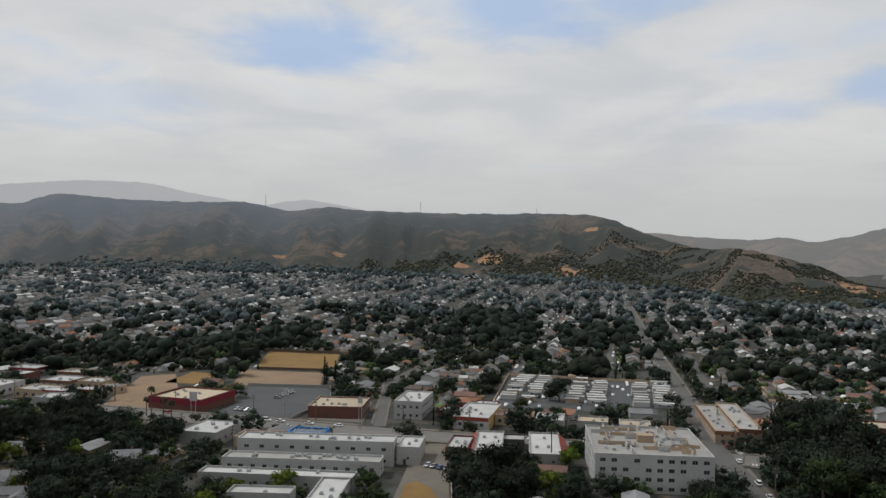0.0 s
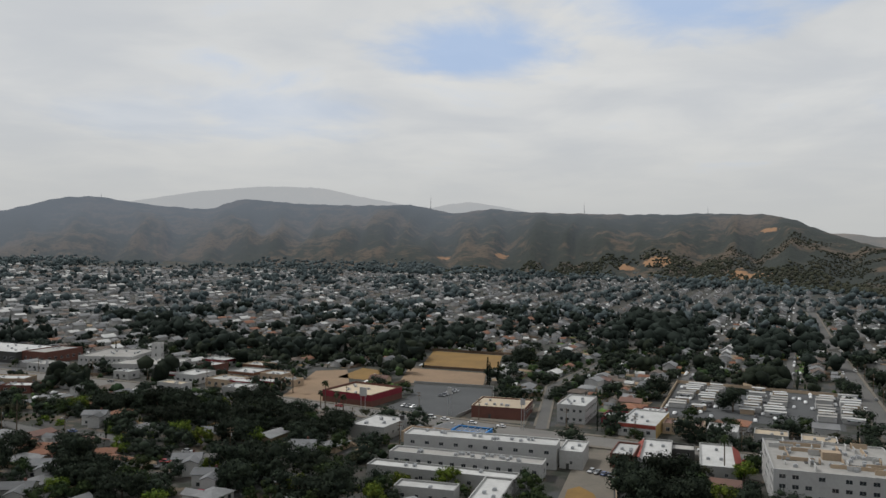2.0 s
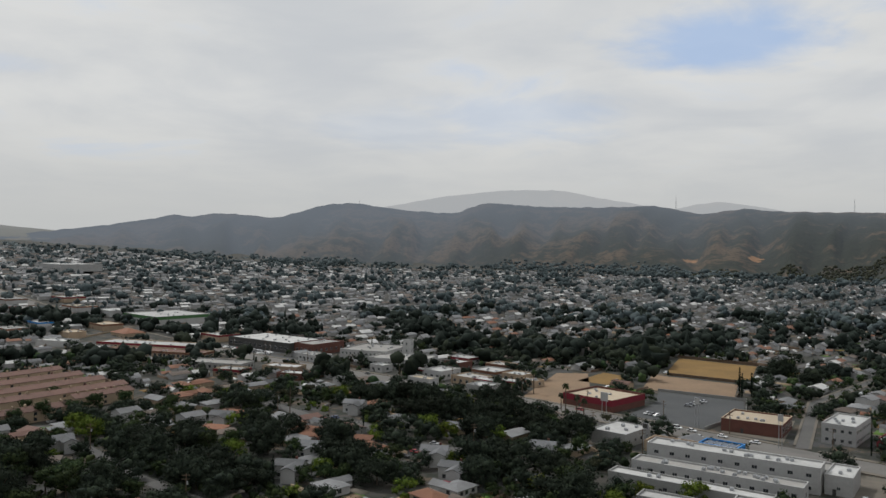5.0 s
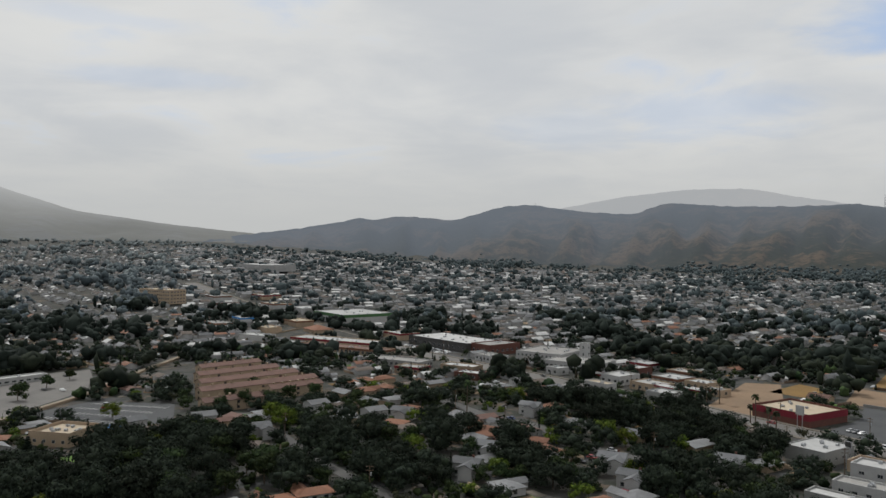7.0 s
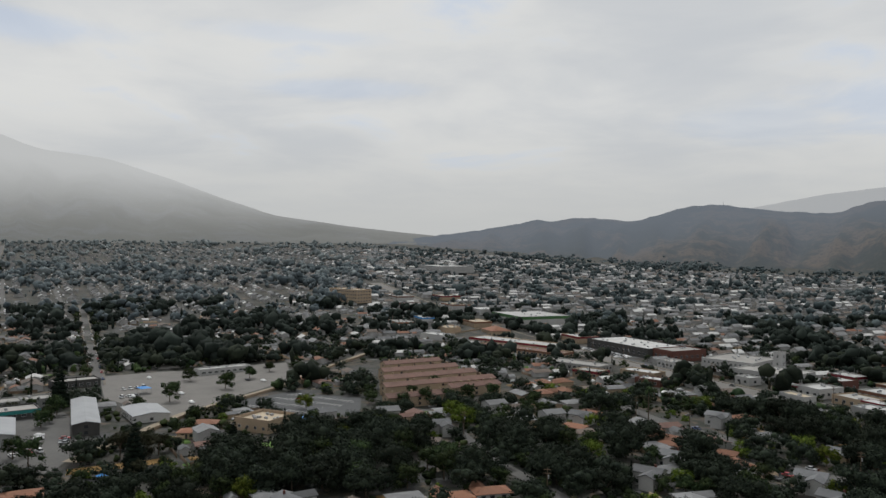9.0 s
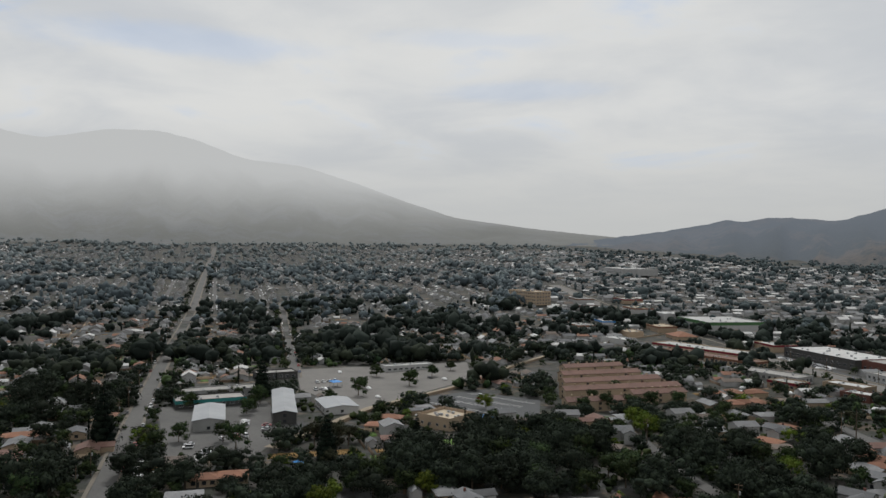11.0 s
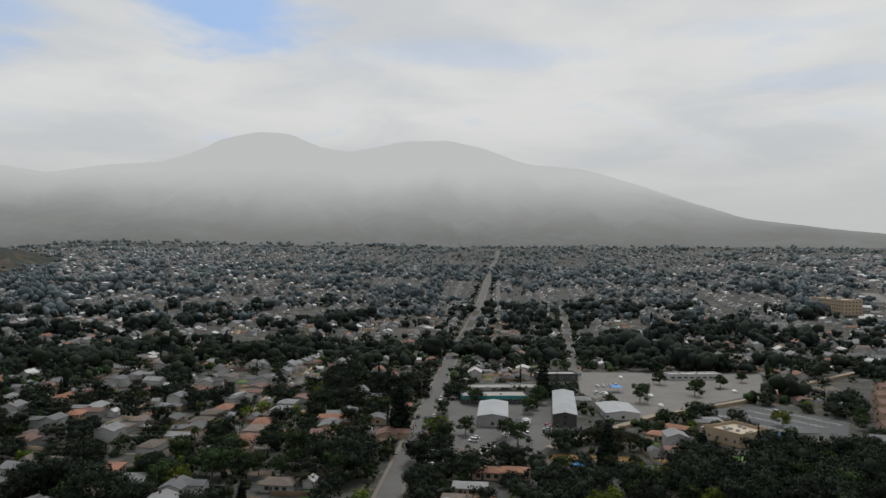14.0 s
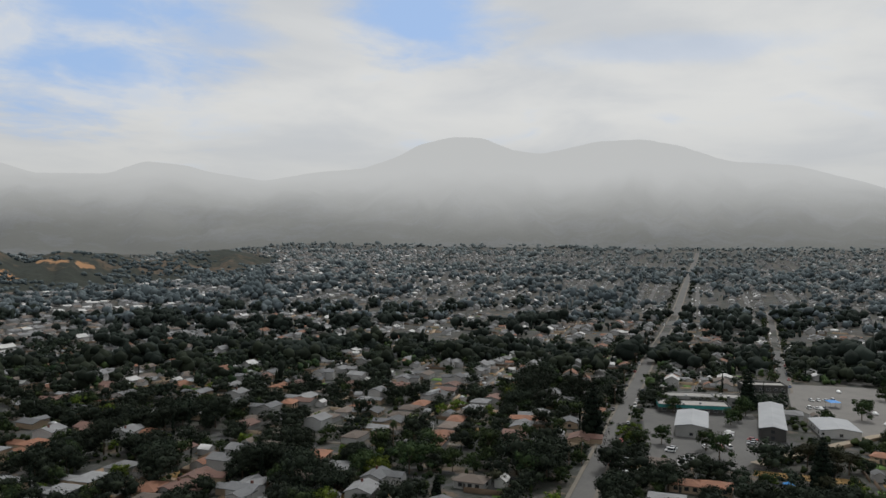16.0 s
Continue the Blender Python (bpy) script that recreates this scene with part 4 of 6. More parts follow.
# terraced town houses with long tiled roofs
TERRACES = ((-357, 205, -352, 241), (-365, 251, -362, 284), (-386, 220, -380, 294), (-409, 233, -405, 298), (-434, 246, -430, 301), (-460, 262, -458, 306))
for i, (x0, y0, x1, y1) in enumerate(TERRACES):
    tn = math.degrees(math.atan2(y1 - y0, x1 - x0))
    ln = math.hypot(x1 - x0, y1 - y0)
    house("town_houses", "terrace of tan town houses under a long faded red tiled roof", pose((x0 + x1) / 2, (y0 + y1) / 2, 0, 0, 0, tn), ln, 9, 5.6, 1.7, STUCCO_TAN, DULL_TILE, False, True, 0, True, "town house terraces")
    for k in range(6):
        part("chimney", boxes((ln * (k - 2.5) / 6.4 - .5, ln * (k - 2.5) / 6.4 + .5, -.4, .6, 6.6, 8.4)), STUCCO_TAN, bpy.data.objects["town_houses" + (f".{i:03d}" if i else "")], "tan stucco chimney")
SITES.append([(-348, 200), (-350, 290), (-430, 312), (-466, 314), (-468, 256)])

# ---- trees ----


def clumps(rng, blobs, leaves, size, squash=0.8, power=2.0):
    """Corners and triangles of a crown: inner lumps and many small leaf sprays over them."""
    vs, fs, k = [], [], 0
    for cx, cy, cz, r in blobs:
        v, f = ICO1
        bump = 1 + 0.22 * np.sin(v @ rng.normal(0, 3.2, 3) + rng.uniform(0, 6)) + 0.16 * rng.normal(size=len(v)).clip(-1.5, 1.5)
        vs.append(v * bump[:, None] * [r * .56, r * .56, r * squash * .56] + [cx, cy, cz])
        fs.append(f + k)
        k += len(v)
    area = np.array([b[3] ** power for b in blobs])
    for b in rng.choice(len(blobs), leaves, p=area / area.sum()):
        cx, cy, cz, r = blobs[b]
        nrm = rng.normal(size=3)
        nrm[2] = nrm[2] * .8 + .25
        nrm /= np.linalg.norm(nrm)
        at = np.array([cx, cy, cz]) + nrm * [r, r, r * squash] * rng.uniform(.66, 1.16)
        a = np.cross(nrm + rng.normal(0, .5, 3), rng.normal(size=3))
        a /= np.linalg.norm(a)
        c = np.cross(a, nrm + rng.normal(0, .4, 3))
        s = size * rng.uniform(.5, 1.3)
        vs.append(np.array([at - a * s, at + c * s * .6 + nrm * .2 * s, at + a * s, at - c * s * .7]))
        fs.append(np.array([[0, 1, 2], [0, 2, 3]]) + k)
        k += 4
    return np.concatenate(vs), np.concatenate(fs)


def trunk_mesh(high, r, limbs, rng, reach):
    bm = bmesh.new()
    rod(bm, (0, 0, -.4), (0, 0, high * .6), r, r * .6, 7)
    for i in range(limbs):
        a = math.tau * (i + rng.uniform(0, .6)) / limbs
        rod(bm, (0, 0, high * rng.uniform(.35, .55)), (math.cos(a) * reach, math.sin(a) * reach, high * rng.uniform(.75, 1.0)), r * .5, r * .15, 5)
    return mesh_of("trunk", bm)


def tree(name, label, seed, high, wide, leaf, lumps=9, leaves=620, size=.5, low=.42):
    """A broad-leaved tree: tapered trunk, limbs and an uneven crown."""
    rng = np.random.default_rng(seed)
    t = thing(name, pose(0, 0, -500), label, "tree")
    blobs = [(0, 0, high * .66, wide * .33)]
    for i in range(lumps):
        a, q = math.tau * i / lumps * 1.618, rng.uniform(.25, .62)
        blobs.append((math.cos(a) * wide * q * .75, math.sin(a) * wide * q * .75, high * rng.uniform(low, .92 - .25 * q), wide * rng.uniform(.11, .25)))
    v, f = clumps(rng, blobs, leaves, size)
    part("trunk", trunk_mesh(high * .8, high * .028, 5, rng, wide * .25), BARK, t)
    part("crown", tri_mesh("crown", v, f), leaf, t)
    return t


def spire(name, label, seed, high, wide, leaf, tiers, leaves=700, tip=.06):
    """A conifer or cypress: a straight trunk with whorls of sprays that narrow to the top."""
    rng = np.random.default_rng(seed)
    t = thing(name, pose(0, 0, -500), label, "tree")
    blobs = []
    for i in range(tiers):
        u = i / (tiers - 1)
        r = wide * .5 * max(tip, (1 - u) ** .8 if wide > 3 else math.sin(math.pi * (.12 + .86 * u)) ** .6)
        for k in range(4 if wide > 3 else 1):
            a = math.tau * k / 4 + u * 5
            q = r * .5 if wide > 3 else 0
            blobs.append((math.cos(a) * q, math.sin(a) * q, high * (.1 + .88 * u), max(.4, r * .78)))
    v, f = clumps(rng, blobs, leaves, .45 if wide > 3 else .3, .75 if wide > 3 else 2.2, 1.0)
    part("trunk", rod(bmesh.new(), (0, 0, -.4), (0, 0, high * .9), high * .016, .05, 6), BARK, t)
    part("crown", tri_mesh("crown", v, f), leaf, t)
    return t


def palm(name, label, seed, high, leaf):
    """A fan palm: a slim trunk, a skirt and arching fronds."""
    rng = np.random.default_rng(seed)
    t = thing(name, pose(0, 0, -500), label, "palm")
    part("trunk", rod(bmesh.new(), (0, 0, -.4), (0.2, 0, high), .32, .2, 7), BARK, t)
    bm = bmesh.new()
    for i in range(46):
        a, up = rng.uniform(0, math.tau), rng.uniform(-.9, 1.2)
        ln = rng.uniform(1.6, 2.4)
        pts = [Vector((math.cos(a) * ln * s * math.cos(up * (1 - .3 * s)), math.sin(a) * ln * s * math.cos(up * (1 - .3 * s)), high + ln * (math.sin(up) * s - .55 * s * s))) for s in (0, .4, .75, 1)]
        side = Vector((-math.sin(a), math.cos(a), 0))
        rows = [[bm.verts.new(p - side * wd), bm.verts.new(p + Vector((0, 0, .12 * wd))), bm.verts.new(p + side * wd)] for p, wd in zip(pts, (.06, .32, .5, .1))]
        for p, q in zip(rows, rows[1:]):
            bm.faces.new((p[0], p[1], q[1], q[0])), bm.faces.new((p[1], p[2], q[2], q[1]))
    part("crown", bm, leaf, t, "fan of drooping fronds")
    return t


OAKS = [tree("tree", "dense dark oak among the houses", 11 + i, h, wd, LEAF_DARK, 17, 2700, .42, .2) for i, (h, wd) in enumerate(((12.5, 14.5), (10.5, 12), (13.5, 12.5), (10, 13)))]
GREENS = [tree("tree", "leafy green garden tree", 31 + i, h, wd, LEAF_MID, 11, 1200, .36, .24) for i, (h, wd) in enumerate(((9, 9), (11, 10), (8, 8)))]
BRIGHTS = [tree("tree", "bright yellow-green rounded tree", 41 + i, h, wd, LEAF_BRIGHT, 11, 1200, .34, .24) for i, (h, wd) in enumerate(((9, 9), (7, 7)))]
OLIVES = [tree("tree", "sparse grey-olive tree in a garden", 51, 11, 9, LEAF_OLIVE, 7, 900, .34)]
PINES = [spire("conifer", "tall dark conifer with drooping boughs", 61, 23, 11, LEAF_CONIFER, 11, 1300)]
CYPRESS = [spire("cypress", "slim dark cypress beside the houses", 65, 15, 2.4, LEAF_CONIFER, 10, 420)]
PALMS = [palm("palm", "tall fan palm with bare trunk", 71, 15, LEAF_MID), palm("palm", "fan palm with a bright crown", 73, 10, LEAF_OLIVE)]
PLANTED = []


def clear_of(x, y, r):
    return all((x - a) ** 2 + (y - b) ** 2 > (r + c) ** 2 for a, b, c in PLANTED)


def plant(kinds, x, y, scale=1.0):
    src = RND.choice(kinds)
    t = copy_thing(src, pose(x, y, land(x, y), 0, 0, RND.uniform(0, 360)))
    s = scale * RND.uniform(.88, 1.14)
    t.scale = (s, s, s * RND.uniform(.88, 1.12))
    PLANTED.append((x, y, 3.5 * scale))
    return t


def grove(kinds, x, y, rx, ry, count, scale=1.0):
    for _ in range(max(1, round(count * .8))):
        for _ in range(12):
            a, q = RND.uniform(0, math.tau), math.sqrt(RND.random())
            px, py = x + math.cos(a) * rx * q, y + math.sin(a) * ry * q
            if clear_of(px, py, 2.2 * scale) and not near_road(px, py, -1) and not any(inside(px, py, s, 2.5) for s in SITES):
                pick_ = RND.random() if kinds is OAKS else 1.0
                plant(BRIGHTS if pick_ < .07 else GREENS if pick_ < .28 else kinds, px, py, scale)
                break


# ---- cars ----


def car_model(label, paint, van=False):
    """A parked car: body with bonnet and boot, glazed cabin, roof, four wheels, lamps."""
    c = thing("car", pose(0, 0, -500), label, "car", "parked cars")
    h = 1.0 if not van else 1.25
    bm = bmesh.new()
    box(bm, -2.25, 2.25, -.88, .88, .32, .9 if not van else 1.05, .14)
    part("body", bm, paint, c)
    a, b = (-1.75, 1.0) if not van else (-2.1, 1.2)
    lo, hi = (.88, 1.42) if not van else (1.0, 1.85)
    part("cabin", solid(bmesh.new(), [(a, -.8, lo), (b, -.8, lo), (b, .8, lo), (a, .8, lo), (a + .45, -.66, hi), (b - .65, -.66, hi), (b - .65, .66, hi), (a + .45, .66, hi)],
                        [(0, 1, 5, 4), (1, 2, 6, 5), (2, 3, 7, 6), (3, 0, 4, 7), (4, 5, 6, 7)]), GLASS, c, "dark glazed cabin")
    part("roof", boxes((a + .45, b - .65, -.66, .66, hi + .003, hi + .07)), paint, c)
    wm = mesh_of("wheel", rod(bmesh.new(), (0, -.11, 0), (0, .11, 0), .33, .33, 10))
    wm.materials.append(RUBBER)
    for x in (-1.4, 1.4):
        for y in (-.8, .8):
            part("wheel", wm, None, c, "", pose(x, y, .33))
    return c


CARS = [car_model(f"{n} {'van' if v else 'car'} parked on the asphalt", p, v) for n, p, v in zip(("white", "silver", "black", "grey", "red", "dark blue", "white"), CAR_PAINTS + CAR_PAINTS[:1], (0, 0, 0, 0, 0, 0, 1))]
LOTS = (0, 0, 0, 1, 1, 2, 3, 3, 4, 5, 6)


def park(x, y, turn):
    return copy_thing(CARS[RND.choice(LOTS)], pose(x, y, land(x, y) + .05, 0, 0, turn + RND.choice((0, 180))))


def kerb_cars(points, off, fill, start=0.0, stop=1e9):
    run = 0
    for (xa, ya), (xb, yb) in zip(points, points[1:]):
        k = math.hypot(xb - xa, yb - ya)
        d = 0.0
        while d < k:
            if start < run + d < stop and RND.random() < fill:
                u = d / k
                s = RND.choice((-1, 1)) * off
                park(xa + (xb - xa) * u - (yb - ya) / k * s, ya + (yb - ya) * u + (xb - xa) / k * s, math.degrees(math.atan2(yb - ya, xb - xa)) + RND.uniform(-2, 2))
            d += 7.5
        run += k


kerb_cars(AVENUE, 4.6, .33, 190, 720)
kerb_cars(LONG_ROAD, 5.1, .22, 190, 760)
kerb_cars(BOULEVARD, 4.4, .2, 230, 760)
kerb_cars(SIDE_ROAD, 3.2, .4, 20, 300)
for x, y, tn, c, gap_ in ((-106, 400, 70, 3, 3), (-92, 432, 165, 5, 4.4), (-5, 300, 60, 6, 2.8), (-330, 22, 80, 3, 3.2), (-352, 40, 10, 4, 3.4), (-370, 52, 80, 3, 4), (-344, 16, 80, 2, 5), (-405, 178, 60, 2, 6), (-150, 490, 10, 5, 3.5), (-168, 288, 0, 4, 8), (-236, 306, 0, 5, 7), (-440, 465, 70, 6, 4), (-470, 470, 70, 8, 4), (-560, 440, 80, 9, 4),
                         (66, 345, -12, 3, 6), (70, 352, -12, 2, 7), (-480, 110, 10, 4, 4), (-455, 100, 10, 3, 4), (-318, -3, 80, 4, 3), (-303, -4, 80, 3, 3)):
    for i in range(c):
        a = radians(tn - 90)
        park(x + math.cos(a) * gap_ * i, y + math.sin(a) * gap_ * i, tn + RND.uniform(-4, 4))

# ---- trailers ----


def trailer(m, long_):
    """A mobile home: ribbed white box with a low roof, windows, door and a tow bar."""
    t = thing("mobile_home", m, "pale mobile home with a low roof and awning", "mobile home", "trailer park homes")
    part("wall", boxes((-long_ / 2, long_ / 2, -1.9, 1.9, .5, 3.0)), STUCCO_WHITE if long_ > 8 else STUCCO_TAN, t)
    part("skirting", boxes((-long_ / 2 + .1, long_ / 2 - .1, -1.8, 1.8, -.1, .5)), STUCCO_GREY, t)
    part("roof", gable(bmesh.new(), long_ / 2, 1.9, 3.0, .35, .25, .1), WHITE_ROOF if long_ != 8.5 else GREY_ROOF, t)
    for i in range(2):
        part("window", boxes((long_ * (i - .5) * .45 - .6, long_ * (i - .5) * .45 + .6, -1.95, -1.88, 1.5, 2.4)), GLASS, t)
    part("awning", boxes((-long_ * .3, long_ * .3, -3.9, -1.9, 2.5, 2.6)), RIB_METAL, t, "metal side awning")
    return t


TL = [trailer(pose(0, 0, -500), k) for k in (7, 8.5, 10)]
for col in range(8):
    for row in range(10):
        x, y = 38 + col * 11.6 + row * 2.0 + RND.uniform(-1.1, 1.1), 434 + row * 7.6 - col * 2.8 + RND.uniform(-.8, .8)
        if inside(x, y, [(26, 425), (118, 400), (142, 495), (44, 520)]) and col not in (2, 5) and RND.random() < .82:
            copy_thing(RND.choice(TL), pose(x, y, 0.03, 0, 0, RND.uniform(-16, -5) + RND.choice((0, 180))))

# ---- houses ----
WALLS = (STUCCO_WHITE, STUCCO_TAN, STUCCO_GREY, STUCCO_WHITE, STUCCO_TAN)
ROOFS = ((SHINGLE_GREY, "grey shingled"), (SHINGLE_BROWN, "brown shingled"), (SHINGLE_PALE, "pale shingled"), (TERRACOTTA, "terracotta tiled"), (DULL_TILE, "faded red tiled"), (SHINGLE_PALE, "pale shingled"))
WALL_WORD = {STUCCO_WHITE: "white", STUCCO_TAN: "tan", STUCCO_GREY: "grey"}
NEAR_HOUSES, PLAIN_HOUSES = [], []
for i in range(12):
    roof, rword = ROOFS[i % 6]
    wall = WALLS[(i * 3 + i // 6) % 5]
    wd, dp = RND.uniform(10, 13.5), RND.uniform(7, 9)
    args = (pose(0, 0, -500), wd, dp, 2.6 if i % 8 else 5.0, RND.uniform(1.0, 1.6), wall, roof, i % 2 == 1)
    lab = f"{WALL_WORD[wall]} stucco house with {rword} roof"
    NEAR_HOUSES.append(house("house", lab, *args, True, RND.choice((0, 4.6, 5.4)), i % 4 == 0, "suburban houses"))
    PLAIN_HOUSES.append(house("house", lab, *args, False, RND.choice((0, 5.0)), False, "suburban houses"))

HOMES = []


def home(x, y, turn, roof):
    """One of the near houses whose roof is of that material."""
    kinds = [k for k in NEAR_HOUSES if any(o.name.startswith("roof") and o.data.materials[0] == roof for o in k.children)]
    copy_thing(RND.choice(kinds), pose(x, y, land(x, y), 0, 0, turn))
    HOMES.append((x, y))
    PLANTED.append((x, y, 5.0))


for x, y, tn in ((-264, 253, 20), (-227, 273, 20), (-197, 272, 25), (-287, 112, 30), (-302, 181, 60), (-281, 281, 20), (-218, 266, 20), (-287, 18, 85), (-287, 28, 85), (-378, -178, 0), (-286, -122, 4), (-231, -160, 10), (-351, -266, 10), (-360, 110, 60), (-346, 100, 60)):
    home(x, y, tn, TERRACOTTA)
for x, y, tn in ((-274, 268, 20), (-155, 266, 20), (-237, 324, 15), (-172, 317, 10), (-137, 250, 10), (-108, 258, 20), (-121, 296, 12), (-201, 246, 20), (-190, 220, 20), (-375, -30, 4), (-388, -46, 0), (-411, -104, 4), (-353, -111, 0), (-282, -245, 8), (-290, -213, 8)):
    home(x, y, tn, RND.choice((SHINGLE_GREY, SHINGLE_PALE)))
for x, y, tn in ((-341, -225, 5), (-384, -212, 0), (-370, -128, 0), (-273, -108, 10), (-395, -176, 0), (-414, -232, 5), (-243, -129, 5), (-268, 11, 85), (-369, -288, 5), (-279, 180, 50)):
    home(x, y, tn, RND.choice((SHINGLE_GREY, SHINGLE_PALE, SHINGLE_BROWN)))

# foreground groves, by place: kinds, middle, half sizes, count, scale
for k, x, y, rx, ry, c, s in ((OAKS, -150, 326, 48, 22, 24, 1.0), (OAKS, -190, 346, 34, 24, 15, 1.0), (OAKS, -118, 256, 26, 16, 11, 1.05), (OAKS, -83, 238, 12, 10, 5, 1.0), (OAKS, 23, 266, 18, 13, 10, 1.05),
                              (OAKS, 50, 262, 8, 8, 3, .9), (OAKS, 88, 254, 6, 5, 3, .9), (OAKS, 150, 268, 30, 28, 26, 1.4), (OAKS, 160, 318, 18, 26, 14, 1.6), (OAKS, 168, 246, 24, 18, 16, 1.35), (OAKS, -178, 236, 28, 22, 12, 1.0), (OAKS, -222, 252, 24, 22, 9, 1.0),
                              (OAKS, -205, 196, 20, 10, 7, 1.1), (OAKS, -258, 222, 28, 24, 13, 1.05), (OAKS, -292, 156, 26, 32, 30, 1.1), (OAKS, -268, 108, 24, 36, 30, 1.15), (OAKS, -258, 58, 14, 24, 12, 1.0), (OAKS, -236, 150, 16, 26, 12, 1.15),
                              (OAKS, -245, 352, 28, 18, 10, 1.0), (OAKS, -440, -50, 50, 20, 20, 1.1), (GREENS, -296, -66, 24, 24, 10, 1.1), (OAKS, -285, -38, 10, 8, 4, 1.1), (OAKS, -262, -118, 26, 26, 12, 1.0), (OAKS, -250, -190, 26, 30, 12, 1.0),
                              (OAKS, -330, -206, 26, 20, 9, 1.0), (OLIVES, -318, 70, 14, 14, 8, .9), (BRIGHTS, -205, 215, 30, 20, 4, 1.0), (BRIGHTS, -180, 300, 30, 14, 3, .9), (BRIGHTS, -240, -90, 36, 30, 4, 1.0), (BRIGHTS, -290, 212, 26, 20, 3, 1.1)):
    grove(k, x, y, rx, ry, c, s)
for kinds, spots in ((PINES, ((-302, 66), (-446, 60), (142, 300), (-352, -18))), (CYPRESS, ((-318, 132), (-70, 470), (-72, 474), (-66, 478), (152, 640), (-250, -128), (-256, -132), (-290, -190), (-296, -186), (-330, -210))),
                     (PALMS, ((-143, 380), (-136, 377), (-131, 374), (-147, 384), (-300, -95), (-260, 300), (44, 306), (-178, 420))), (GREENS, ((-490, 140), (-470, 158), (-452, 150), (-480, 175), (-500, 196), (-455, 120), (-430, 112), (-415, 92), (-350, 212), (-351, 226), (-349, 240), (-352, 255), (-348, 270), (-374, 232), (-396, 262), (-352, 12), (-346, 30), (-410, 50), (-400, 46), (-340, 2), (-332, 34), (-420, 20), (-425, 56))),
                     (OAKS, ((66, 432), (30, 462), (-267, -6), (-283, 12), (-60, 560), (-40, 545))), (BRIGHTS, ((-70, 262), (-54, 266), (50, 300), (-376, 168), (-300, -40), (-344, 0)))):
    for x, y in spots:
        plant(kinds, x, y)

ZONES = {"right": (-13.0, 132.0, 330.0), "left": (-4.3, -300.0, -40.0)}
TOWN_EDGE = [(-34, 1100), (-20, 1200), (-12, 1550), (0, 1650), (25, 1850), (60, 2250), (62, 2300)]


def street_offset(x, y):
    """Distance from the middle of the nearest back street."""
    az = math.degrees(math.atan2(-x, y))
    tilt, ox, oy = ZONES["right" if az < 62 else "left"]
    ca, sa = math.cos(radians(tilt)), math.sin(radians(tilt))
    v = (x - ox) * ca + (y - oy) * sa if az < 62 else -(x - ox) * sa + (y - oy) * ca
    return abs((v + 31) % 62 - 31)


BACK_CARS = []
for zone, (tilt, ox, oy) in ZONES.items():
    ca, sa = math.cos(radians(tilt)), math.sin(radians(tilt))
    bm = bmesh.new()
    for block in range(-48, 48):
        run = []
        for k in range(-160, 161):
            u, v = k * 16.0, block * 62.0
            x, y = (ox + v * ca - u * sa, oy + v * sa + u * ca) if zone == "right" else (ox + u * ca - v * sa, oy + u * sa + v * ca)
            d, az = math.hypot(x, y), math.degrees(math.atan2(-x, y))
            good = -36 < az < 140 and 400 < d < min(1700, along(TOWN_EDGE, az)) and (zone == "right") == (az < 62) and not near_road(x, y, 3) and not any(inside(x, y, s, 5) for s in SITES) and clear_of(x, y, 3)
            if good:
                run.append((x, y))
                if d > 330:
                    BACK_CARS.append((x, y, tilt + (90 if zone == "right" else 0)))
            if (not good or k == 160) and run:
                if len(run) > 2:
                    ribbon(bm, run, 2.8, -2.8, -.2, .05)
                run = []
    ob = new("back_streets", mesh_of("back_streets", bm))
    ob.data.materials.append(ASPHALT)
    tagged(ob, "narrow asphalt back streets between the houses", "road", kind="structure")

FIELD = []
for zone, tilt, ox, oy in (("right", -13.0, 132.0, 330.0), ("left", -4.3, -300.0, -40.0)):
    ca, sa = math.cos(radians(tilt)), math.sin(radians(tilt))
    for block in range(-48, 48):
        for side in (0, 1):
            for lot in range(-180, 180):
                if lot % 13 == 0:
                    continue
                u, v = lot * 15.0 + RND.uniform(-1.5, 1.5), block * 62.0 + (16 if side == 0 else 46) + RND.uniform(-3, 3)
                x, y = ox + (v * ca - u * sa if zone == "right" else u * ca - v * sa), oy + (v * sa + u * ca if zone == "right" else u * sa + v * ca)
                d, az = math.hypot(x, y), math.degrees(math.atan2(-x, y))
                if not (-34 < az < 138 and 205 < d < 2250) or (zone == "right") != (az < 62):
                    continue
                if az < 60 and d > along([(-34, 1100), (-20, 1200), (-12, 1550), (0, 1650), (25, 1800), (60, 2250)], az):
                    continue
                FIELD.append((d, az, x, y, tilt + (90 if zone == "right" else 0) + (0 if side else 180)))
FIELD.sort()
FAR_HOMES, YARDS = [], []
for d, az, x, y, turn in FIELD:
    if near_road(x, y, 6.5) or any(inside(x, y, s, 7.5) for s in SITES) or RND.random() < (.1 if d < 430 else .2):
        continue
    if d < 700 and not clear_of(x, y, 3.6):
        continue
    if len(HOMES) < 115:
        copy_thing(RND.choice(NEAR_HOUSES), pose(x, y, land(x, y), 0, 0, turn + RND.choice((0, 0, 90)) + RND.uniform(-7, 7)))
        HOMES.append((x, y))
        YARDS.append((x, y, turn))
    elif len(HOMES) < 300:
        copy_thing(RND.choice(PLAIN_HOUSES), pose(x, y, land(x, y), 0, 0, turn + RND.choice((0, 0, 90)) + RND.uniform(-7, 7)))
        HOMES.append((x, y))
        YARDS.append((x, y, turn))
    else:
        FAR_HOMES.append((x, y, turn))
        if d < 900:
            YARDS.append((x, y, turn))

